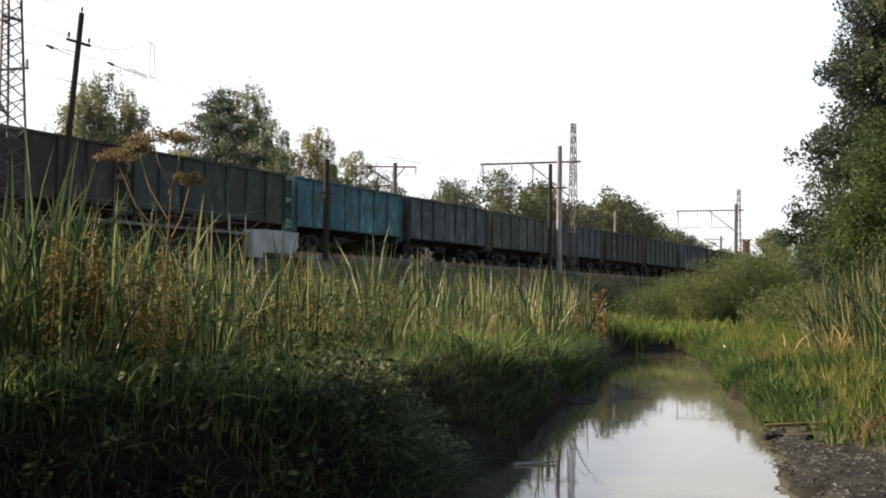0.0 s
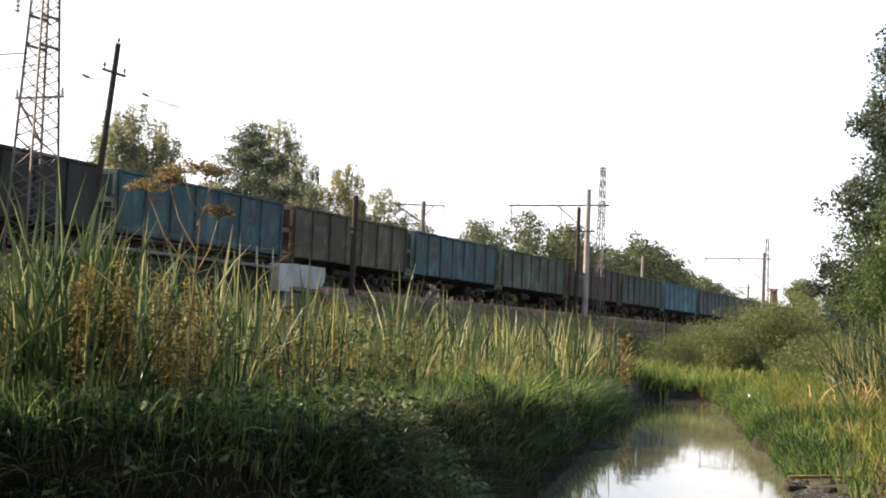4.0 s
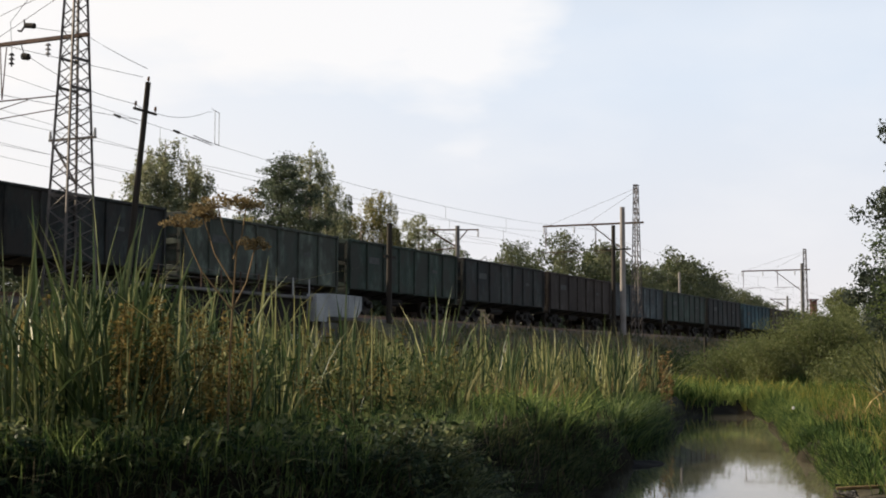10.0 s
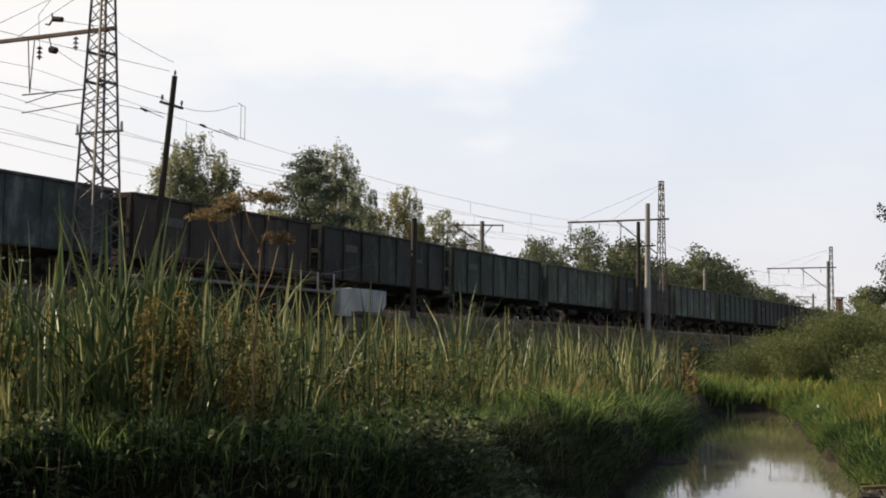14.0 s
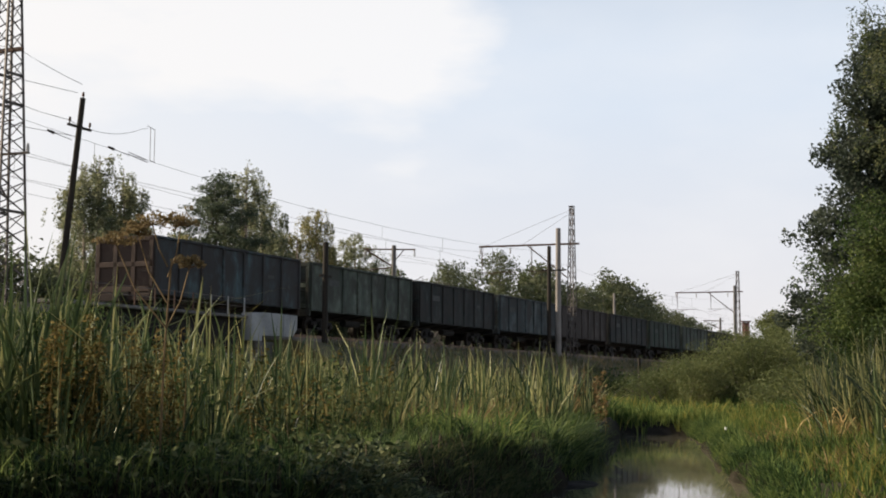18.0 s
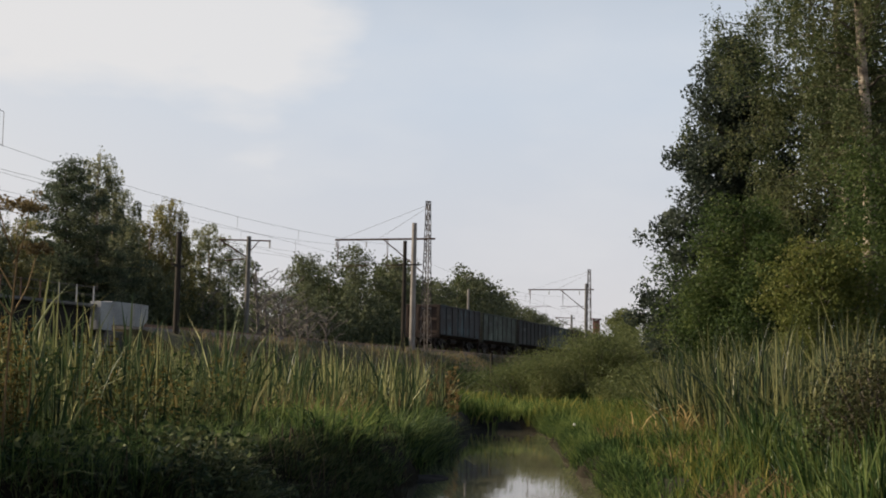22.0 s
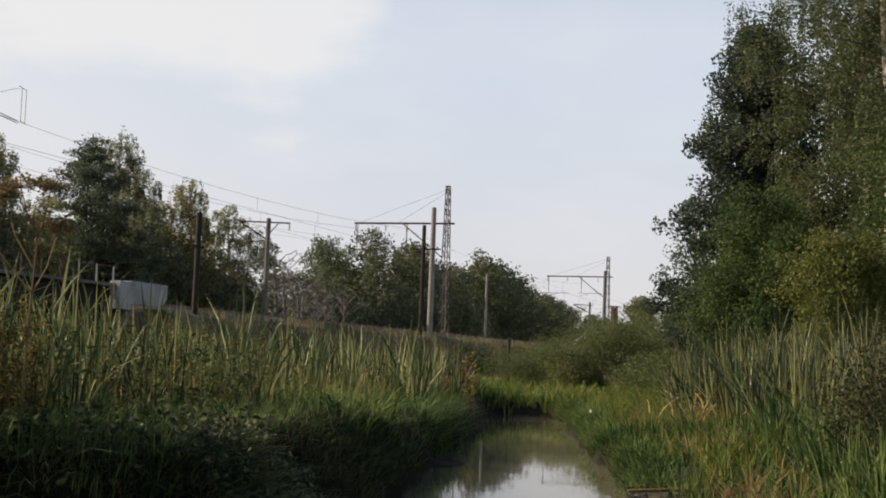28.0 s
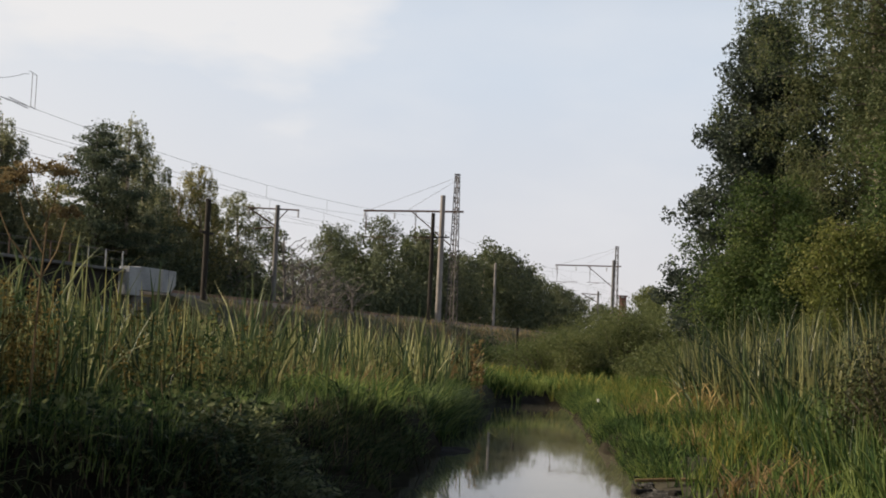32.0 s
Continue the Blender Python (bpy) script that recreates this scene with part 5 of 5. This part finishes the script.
x, y = cover(100, 7000, -1, 6.4, 18.0, 0.62, 4.8)
keep = (creek(y)[0] - x > 0.95) | (y < 10.0) | (y > 17.0)
x, y = x[keep], y[keep]
on_face = np.clip((creek(y)[0] - x) / 0.9, 0, 1)
grass("tall_grass", "lush green tall grass on the creek bank", x, y, 0.16 + (0.16 + 0.10 * wave(x, y, 2.3)) * on_face, 0.010, M_BANKGRASS, 101, per=9, seg=2, lean=(0.0, 0.55), droop=0.9, spread=0.12)
x, y = cover(98, 750, -1, 17.0, 30.0, 0.12, 0.8)
grass("overhanging_grass", "long grass hanging over the edge of the bank", x, y, 0.24, 0.010, M_BANKGRASS, 99, per=8, seg=2, lean=(0.3, 1.2), droop=1.4)
# Same overhang closer by; the darker weed leaf paints in the bank's shade.
x, y = cover(93, 1100, -1, 10.2, 18.0, 0.08, 0.95)
grass("overhanging_grass", "grass hanging down the steep bank, in a darker leaf for its shade", x, y, 0.24, 0.012, M_WEED, 92, per=8, seg=2, lean=(0.3, 1.3), droop=1.4)
rng = np.random.default_rng(86)
u, v = rng.normal(0, 1, 760) * 0.22, rng.uniform(-3.0, 5.0, 760)
y = 25.0 + v
x = creek(y)[0] - 0.12 + u
grass("grass_tussock", "tall drooping dark green grass tussock over the water", x, y, 0.58, 0.013, M_BANKGRASS, 87, per=9, seg=3, lean=(0.1, 1.1), droop=1.3)
x, y = cover(102, 5400, -1, 15.0, 46.0, 0.5, 10.0)
grass("tall_grass", "lush green tall grass among cattails", x, y, 0.60 + 0.16 * wave(x, y, 1.1), 0.020, M_GRASS, 103, per=7, seg=2, lean=(0.05, 0.9), droop=1.1)
x, y = cover(104, 3000, -1, 13.0, 50.0, 1.2, 18.0)
grass("yellowed_grass", "yellowing grass and weeds among cattails", x, y, 0.80 + 0.22 * wave(x, y, 0.8), 0.022, M_GRASS_O, 105, per=7, seg=2, lean=(0.05, 0.5))
x, y = cover(112, 1100, -1, 18.0, 40.0, 0.8, 9.0)
keep = wave(x, y, 0.7, 5.0) > 0.15
grass("dry_grass", "rusty tan dry grass among cattails", x[keep], y[keep], 0.85, 0.02, M_DRY, 113, per=9, seg=2, lean=(0.05, 0.4))
x, y = cover(106, 7500, 1, 9.0, 46.0, 0.35, 7.5)
keep = x - creek(y)[1] > shore_width(y) + 0.1 * wave(x, y, 3.0)
x, y = x[keep], y[keep]
grass("bank_grass", "short green grass on the lower bank", x, y, 0.42 + 0.12 * wave(x, y, 1.3), 0.016, M_GRASS, 107, per=6, seg=2)
x, y = cover(97, 2000, 1, 16.0, 42.0, 0.0, 0.5)
grass("overhanging_grass", "short grass hanging over the water's edge", x, y, 0.30, 0.012, M_GRASS, 96, per=8, lean=(0.1, 1.1), droop=1.2, seg=2)
x, y = cover(95, 1500, 1, 42.4, 47.0, -3.5, 1.0)
grass("marsh_grass", "green grass on the far bank of the bend", x, y, 0.5, 0.02, M_GRASS, 94, per=8, seg=2)
x, y = cover(108, 1900, 1, 12.0, 42.0, 0.6, 6.5)
keep = (wave(x, y, 1.4, 7.0) > 0.72) | (np.hypot(x - 5.3, y - 18.0) < 0.8) | (np.hypot((x - 6.4) / 1.2, (y - 24.5) / 2) < 1) | (np.hypot((x - 4.6) * 1.5, y - 14.2) < 0.9)
grass("dry_grass", "straw-coloured dry grass patches on the bank", x[keep], y[keep], 0.55, 0.016, M_DRY, 109, per=7, lean=(0.2, 1.0), seg=2)
x, y = cover(114, 2400, 1, 15.0, 46.0, 0.6, 9.0)
grass("yellowed_grass", "yellow-green sunlit grass on the lower bank", x, y, 0.55 + 0.12 * wave(x, y, 1.0), 0.018, M_GRASS_Y, 115, per=7, seg=2)
x, y = cover(110, 2700, 1, 40.0, 78.0, -9.0, 14.0)
grass("marsh_grass", "green marsh grass beyond the bend of the creek", x, y, 0.55 + 0.2 * wave(x, y, 0.5), 0.045, M_GRASS, 111, per=7, seg=2, spread=0.2)
x, y = cover(116, 1600, -1, 40.0, 75.0, -3.0, 26.0)
grass("marsh_grass", "yellowing marsh grass below the embankment", x, y, 0.75 + 0.2 * wave(x, y, 0.5), 0.045, M_GRASS_Y, 117, per=7, seg=2, spread=0.2)


def fan(rng, h, n, w, tilt=0.10):
    """One cattail plant's leaves, as arrays for blades()."""
    a = rng.uniform(0, 2 * np.pi, n)
    r = rng.uniform(0.0, 0.06, n)
    return r * np.cos(a), r * np.sin(a), np.full(n, -0.05), h * rng.uniform(0.62, 1.05, n), w * rng.uniform(0.75, 1.25, n), np.abs(rng.normal(0.09, tilt, n)) + np.where(rng.uniform(0, 1, n) < 0.15, rng.uniform(0.2, 0.6, n), 0), a


def cattails(name, label, x, y, h, seed, w=0.036, k=6, mat=M_CATTAIL, tilt=0.10):
    """A stand of many cattail plants, each a fan of tall upright leaves."""
    rng = np.random.default_rng(seed)
    z = ground_z(x, y)
    cols = [[] for _ in range(7)]
    for i in range(len(x)):
        f = fan(rng, h * rng.choice([rng.uniform(0.5, 0.78), rng.uniform(0.6, 0.85), rng.uniform(0.8, 1.2)]), k, w, tilt)
        for c, v in zip(cols, f):
            c.append(v)
        cols[0][-1] = f[0] + x[i]
        cols[1][-1] = f[1] + y[i]
        cols[2][-1] = f[2] + z[i]
    vs, fs = blades(*[np.concatenate(c) for c in cols], rng, 4, 0.7, 0.6)
    return tagged(part(name, mesh_np(name, vs, fs, mat)), label, "cattails", kind="stuff")


x, y = cover(120, 2500, -1, 14.5, 46.0, 0.6, 19.0)
keep = (x < creek(y)[0] - np.clip((27 - y) * 0.33, 0.4, 4.0)) & (wave(x, y, 0.75, 3.0) > -0.45)
cattails("cattail_stand", "dense stand of tall green and yellowing cattails", x[keep], y[keep], 1.72, 121, 0.034, 6, tilt=0.14)
x, y = cover(122, 130, -1, 8.2, 15.0, 2.1, 6.5)
cattails("cattail_stand", "tall cattails close to the bank", x, y, 1.5, 123, 0.028, 6, tilt=0.14)
x, y = cover(130, 260, -1, 8.0, 15.5, 1.9, 6.5)
cattails("cattail_stand", "lower young cattails and sedge on the bank", x, y, 1.05, 131, 0.02, 6, M_CATTAIL, 0.18)
# Low filler layer whose dark leaf colour stands for shade between the tall leaves.
x, y = cover(128, 1500, -1, 14.5, 46.0, 0.9, 16.0)
keep = x < creek(y)[0] - np.clip((27 - y) * 0.33, 0.4, 4.0)
cattails("cattail_stand", "lower cattail leaves, toned dark for the shade between the tall ones", x[keep], y[keep], 1.2, 129, 0.032, 6, M_CATTAIL_LOW, 0.18)
x, y = cover(124, 1300, 1, 19.0, 34.0, 2.2, 9.0)
cattails("cattail_stand", "stand of blue-green cattails under the trees", x, y, 2.0, 125, 0.031, 6, M_CATTAIL_B, 0.2)
x, y = cover(126, 850, 1, 11.5, 19.5, 1.9, 5.5)
keep = x - creek(y)[1] > 1.9
cattails("reed_stand", "broad green reed leaves at the shore", x[keep], y[keep], 0.95, 127, 0.026, 7, M_REED, 0.22)

# single cattails that stand out of the crowd
MODELS = []
for i in range(6):
    rng = np.random.default_rng(200 + i)
    t = thing("cattail_plant", "tall cattail with long upright green leaves", "cattail", "cattails on the bank")
    cols = fan(rng, 1.0, 8, 0.018, 0.12)
    for j in range(7):
        one = [np.array([c[j]]) for c in cols]
        part("leaf", mesh_np("leaf", *blades(*one, rng, 6, 0.7, 0.6), M_CATTAIL), None, t)
    MODELS.append(t)
# side, ahead, height
SINGLE = [(-2.82, 9.75, 2.15), (-2.9, 9.9, 2.05), (-3.3, 9.95, 1.95), (-3.05, 10.0, 2.1), (-2.7, 10.0, 1.9), (-3.5, 10.2, 2.0), (-1.08, 20.0, 2.25), (-1.22, 19.8, 2.3), (-0.95, 20.2, 2.05), (-1.35, 20.3, 1.9), (-0.15, 21.0, 1.85), (-0.05, 21.3, 1.8), (0.5, 24.0, 1.9), (1.2, 25.0, 1.85), (1.6, 25.5, 1.8), (2.1, 27.0, 1.9), (-1.5, 15.2, 1.3), (-1.62, 15.0, 1.35), (-1.38, 15.1, 1.25), (0.35, 19.0, 1.2), (-2.95, 9.9, 1.85), (-3.1, 9.8, 2.0), (-2.85, 10.1, 1.7), (-3.5, 9.6, 1.7), (-3.6, 9.8, 1.85), (-3.4, 9.3, 1.5), (-2.75, 9.5, 1.45), (-2.4, 10.5, 1.6), (-2.1, 11.2, 1.5), (-1.9, 12.0, 1.4), (-2.7, 11.6, 1.7), (-3.6, 11.0, 1.8), (-3.9, 10.3, 1.9), (-3.2, 12.4, 1.7), (-1.6, 13.4, 1.3), (-2.3, 13.6, 1.6), (-2.9, 14.2, 1.6), (-2.0, 16.0, 1.9), (-2.6, 17.0, 2.0), (-3.4, 16.2, 2.1), (6.2, 20.6, 1.95), (6.7, 21.0, 2.0), (7.2, 21.4, 1.95), (7.7, 22.0, 1.9), (5.9, 22.0, 1.7), (8.1, 22.6, 2.0)]
for i, (x, y, h) in enumerate(SINGLE):
    rng = np.random.default_rng(230 + i)
    m = MODELS[i] if i < 6 else copy_thing(MODELS[i % 6], Matrix.Identity(4))
    m.matrix_basis = pose(x, y, float(ground_z(x, y)), 0, 0, rng.uniform(0, 360))
    m.scale = (h, h, h)

# dry embankment grass on the slope towards the water
rng = np.random.default_rng(140)
n = 30000
s, u = rng.uniform(-60, 170, n), rng.uniform(0, 1, n)
keep = (s < BRIDGE[0] - 1) | (s > BRIDGE[1] + 3)
s, u = s[keep], u[keep]
e = 4.0 + 7.4 * u
z = np.interp(e, [3.9, 4.6, 8.6, 11.2], [CROWN_Z, 3.2, 1.0, -0.3])
px = TRACK_O[0] + s * TRACK_T[0] + e * TRACK_C[0]
py = TRACK_O[1] + s * TRACK_T[1] + e * TRACK_C[1]
keep = z > 0.3
n = int(keep.sum())
vs, fs = blades(px[keep], py[keep], z[keep] - 0.05, rng.uniform(0.25, 0.75, n), rng.uniform(0.03, 0.06, n), rng.uniform(0.1, 0.7, n), rng.uniform(0, 6.28, n), rng, 2)
tagged(part("embankment_sedge", mesh_np("embankment_sedge", vs, fs, M_SEDGE), None), "dry brownish grass on the embankment slope", "grass", kind="stuff")


def weeds(name, label, x, y, h, size, mat, seed, k=18, reach=0.11):
    """Leafy weeds: upright stems with leaves in whorls."""
    rng = np.random.default_rng(seed)
    pts, stems = [], []
    for px, py, ph in zip(x, y, h * rng.uniform(0.6, 1.2, len(x))):
        z0 = float(ground_z(px, py))
        lx, ly = rng.normal(0, 0.08, 2)
        stems.append([((px, py, z0 - 0.05), 0.006), ((px + lx, py + ly, z0 + ph), 0.003)])
        for _ in range(k):
            w = rng.uniform(0.25, 1.0)
            a = rng.uniform(0, 6.28)
            r = (0.4 + rng.uniform()) * reach * (1.15 - 0.7 * w)
            pts.append((px + lx * w + r * math.cos(a), py + ly * w + r * math.sin(a), z0 + ph * w))
    va, fa = leaves(np.array(pts), size, rng, 0.4, 1.9)
    vb, fb = tubes(stems, 4)
    me = mesh_np(name, np.concatenate([va, vb]), np.concatenate([fa, fb + len(va)]), mat)
    return tagged(part(name, me), label, "weeds", kind="stuff")


x, y = cover(160, 150, -1, 7.0, 12.0, 0.5, 5.0)
weeds("weed_patch", "dark broad-leaved weeds on the shaded bank", x, y, 0.32, 0.04, M_WEED, 161)
# Bank-face plants, with the shade of the face put into their leaf colour.
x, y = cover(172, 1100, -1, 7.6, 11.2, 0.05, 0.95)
grass("bank_grass", "straggling grass on the bank face, leaf colour toned for its shade", x, y, 0.30, 0.011, M_BANKSHADE, 173, per=7, lean=(0.2, 1.5), droop=1.5, seg=3, spread=0.05)
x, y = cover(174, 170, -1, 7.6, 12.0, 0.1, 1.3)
weeds("weed_patch", "leafy weeds on the bank face, leaf colour toned for its shade", x, y, 0.26, 0.036, M_BANKSHADE, 175, 26, 0.10)
# dead stems and roots that hang down the steep bank face
rng = np.random.default_rng(168)
y = np.concatenate([rng.uniform(7.8, 10.6, 900), rng.uniform(10.5, 27.0, 700)])
n = len(y)
x = creek(y)[0] - rng.uniform(0.05, 0.9, n)
z = ground_z(x, y) + rng.uniform(0.0, 0.25, n)
vs, fs = blades(x, y, z, -rng.uniform(0.15, 0.7, n), rng.uniform(0.006, 0.016, n), -rng.uniform(0.0, 0.5, n), rng.uniform(-2.2, 0.6, n), rng, 3)
tagged(part("hanging_stems", mesh_np("hanging_stems", vs, fs, M_ROOT)), "dead stems and roots hanging down the peaty bank", "dead stems", kind="stuff")
x, y = cover(166, 90, -1, 8.5, 16.0, 1.6, 6.0)
weeds("weed_patch", "yellowing leafy weeds among the reeds", x, y, 0.95, 0.024, M_WEED_Y, 167, 60, 0.10)
x, y = cover(170, 120, -1, 8.6, 19.0, 1.2, 6.5)
weeds("weed_patch", "leafy green weeds between the cattails", x, y, 0.75, 0.034, M_WEED_G, 171, 34, 0.11)
x, y = cover(164, 26, -1, 6.5, 20.0, 0.2, 5.5)
cattails("dry_reed", "broken pale dry reed leaves", x, y, 0.9, 165, 0.02, 2, M_STRAW)

# unseen thicket added behind and beside the camera to dim the near bank
for i, (x, y, h) in enumerate(((-7.5, 2.5, 5.6), (-9.5, -1.0, 7.5), (-6.0, -4.5, 7.5), (-1.5, -6.0, 7.0), (3.5, -6.5, 7.0), (8.5, -5.0, 7.0), (12.5, -1.0, 7.0))):
    bush("willow_bush", "unseen added thicket that keeps sky light off the near bank", (x, y), 2.6, 2.4, h, M_SHRUB, 3200, 0.34, 180 + i, z=0.4)
# willows added out of view beside the reeds, to block sun from the near bank
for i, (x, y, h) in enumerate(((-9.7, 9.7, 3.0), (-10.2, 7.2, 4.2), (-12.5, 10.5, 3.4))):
    bush("willow_bush", "unseen added willows that shade the near bank", (x, y), 1.9, 1.9, h, M_WILLOW, 6000, 0.24, 170 + i, z=0.5)


# a patch of dead reeds, broken and lying over the grass
rng = np.random.default_rng(190)
n = 110
x, y = 6.95 + rng.normal(0, 0.42, n), 24.2 + rng.normal(0, 0.8, n)
vs, fs = blades(x, y, ground_z(x, y) + rng.uniform(0.05, 0.3, n), rng.uniform(0.4, 0.9, n), rng.uniform(0.012, 0.024, n), rng.uniform(0.5, 1.6, n), rng.uniform(0, 6.28, n), rng, 4, 1.2)
tagged(part("dead_reeds", mesh_np("dead_reeds", vs, fs, M_FALLEN)), "broken straw-yellow reeds lying over the grass", "dead reeds", kind="stuff")

# litter on the muddy shore
def pebbles():
    rng = np.random.default_rng(400)
    n = 4200
    y = rng.uniform(9.5, 16.5, n)
    r = creek(y)[1]
    x = r + rng.uniform(-0.15, 1.0, n) * (shore_width(y) + 0.1)
    z = np.maximum(ground_z(x, y), -0.01)
    base = np.array([(1, 0.2, 0), (-0.2, 1, 0), (-1, -0.1, 0), (0.1, -1, 0), (0, 0, 0.4), (0, 0, -0.4)], float)
    tri = np.array([(0, 1, 4), (1, 2, 4), (2, 3, 4), (3, 0, 4), (1, 0, 5), (2, 1, 5), (3, 2, 5), (0, 3, 5)])
    size = 0.008 + 0.034 * rng.uniform(0, 1, n) ** 4
    vs = base[None] * size[:, None, None] * rng.uniform(0.6, 1.4, (n, 6, 1)) + np.stack([x, y, z], 1)[:, None]
    fs = (tri[None] + (np.arange(n) * 6)[:, None, None]).reshape(-1, 3)
    tagged(part("shore_gravel", mesh_np("shore_gravel", vs.reshape(-1, 3), fs, M_PEBBLE)), "scattered small stones on the muddy shore", "gravel", kind="stuff")


pebbles()


def litter(name, label, category, x, y, bm, mat, turn=0.0):
    z = max(float(ground_z(x, y)), 0.0)
    ob = part(name, bm, mat)
    ob.matrix_basis = pose(x, y, z, 0, 0, turn)
    return tagged(ob, label, category)


litter("driftwood_branch", "bare pale branch lying on the mud", "branch", 3.95, 15.6, rods(((-0.5, 0, 0.04), (0.0, 0.03, 0.07), 0.018, 0.022), ((0.0, 0.03, 0.07), (0.75, -0.05, 0.10), 0.022, 0.012), ((0.1, 0.02, 0.07), (0.35, 0.22, 0.14), 0.012, 0.006), seg=7), M_STALK, -8)
litter("driftwood_branch", "short dark branch at the water's edge", "branch", 3.95, 16.3, rods(((-0.4, 0, 0.0), (0.4, 0.05, 0.01), 0.012, 0.010), seg=7), M_WOOD, 12)
litter("driftwood_branch", "pale stick floating by the bank", "branch", 0.75, 12.9, rods(((-0.22, 0, 0.012), (0.22, 0.04, 0.02), 0.014, 0.010), seg=7), M_PALEWOOD, 20)
litter("mud_block", "dark wet brick lying in the shallows", "brick", 3.5, 15.5, boxes((-0.12, -0.06, -0.03, 0.12, 0.06, 0.06), bevel=0.02), M_MUD, 15)
litter("mud_clod", "dark clod of mud on the shore", "mud", 3.75, 15.0, boxes((-0.07, -0.06, -0.02, 0.09, 0.06, 0.05), bevel=0.02), M_MUD, 40)
litter("plastic_scrap", "small crumpled white plastic scrap on the mud", "litter", 3.78, 16.5, boxes((-0.07, -0.03, 0.0, 0.07, 0.03, 0.03), bevel=0.012), M_PALEWOOD, 25)
litter("plastic_scrap", "small white scrap caught in the bank grass", "litter", 5.62, 29.3, boxes((-0.022, -0.02, 0.25, 0.022, 0.02, 0.31), bevel=0.01), M_LIT, 10)
spit = bmesh.new()
bmesh.ops.create_icosphere(spit, subdivisions=3, radius=1.0, matrix=Matrix.Diagonal((0.35, 0.7, 0.05, 1)))
for v in spit.verts:
    v.co += Vector((0.05, 0.05, 0.02)) * noise.noise(v.co * 6)
litter("mud_spit", "small bare mud bank at the water's edge", "mud", 1.75, 21.0, spit, M_MUD, -20)


def umbel_plant(label, at, height, seed, heads):
    """A withered cow parsnip: one stalk with branches that end in flat rayed heads."""
    rng = np.random.default_rng(seed)
    z0 = float(ground_z(at[0], at[1]))
    t = thing("umbel_plant", label, "plant", "withered umbel plants", m=pose(at[0], at[1], z0))
    part("stalk", mesh_np("stalk", *tubes([[((0, 0, -0.1), 0.011), ((0.02, 0, height * 0.5), 0.008), ((0.05, 0.02, height * 0.86), 0.006)]], 6), M_STALK), None, t)
    for dx, dz, start, size in heads:
        a = np.array((0.03, 0.0, height * start))
        b = np.array((dx, rng.uniform(-0.1, 0.1), height * dz))
        paths = [[(a, 0.006), ((a + b) / 2 + np.array((dx * 0.12, 0, -0.02)), 0.005), (b, 0.004)]]
        pts = []
        for i in range(18):
            ang, r = i * 2.4, size * math.sqrt((i + 0.5) / 18)
            c = b + np.array((r * math.cos(ang), r * math.sin(ang), 0.07 - 0.30 * r + rng.normal(0, 0.02)))
            paths.append([(b, 0.003), (c, 0.002)])
            q = rng.normal(0, 1, (24, 3))
            q /= np.linalg.norm(q, axis=1)[:, None]
            pts += list(c + q * (0.03, 0.03, 0.018))
        ray = part("umbel", mesh_np("umbel", *tubes(paths, 4), M_STALK), None, t)
        tagged(part("seed_mass", mesh_np("seed_mass", *leaves(np.array(pts), 0.015, rng, 1.0), M_UMBEL), None, ray), kind="stuff")


umbel_plant("tall withered brown cow parsnip with flat seed heads", (-1.99, 9.5), 1.74, 150, [(-0.06, 1.0, 0.84, 0.17), (0.12, 1.0, 0.8, 0.12), (-0.34, 0.93, 0.6, 0.14), (-0.2, 0.97, 0.7, 0.09), (0.16, 0.84, 0.6, 0.10)])
rng = np.random.default_rng(194)
x, y = 3.2 + rng.normal(0, 0.3, 8), 34.0 + rng.normal(0, 0.5, 8)
weeds("reed_plumes", "pinkish-brown feathery reed plumes at the end of the cattails", x, y, 1.35, 0.05, M_DRY, 195, 50, 0.10)
rng = np.random.default_rng(192)
n = 16
x, y = np.where(np.arange(n) < 11, rng.uniform(-2.8, -2.45, n), rng.uniform(-2.3, -2.0, n)), rng.uniform(9.6, 10.2, n)
weeds("golden_weeds", "tall golden-brown withering weeds among cattails", x, y, 1.0, 0.018, M_GOLD, 193, 240, 0.09)

motions()
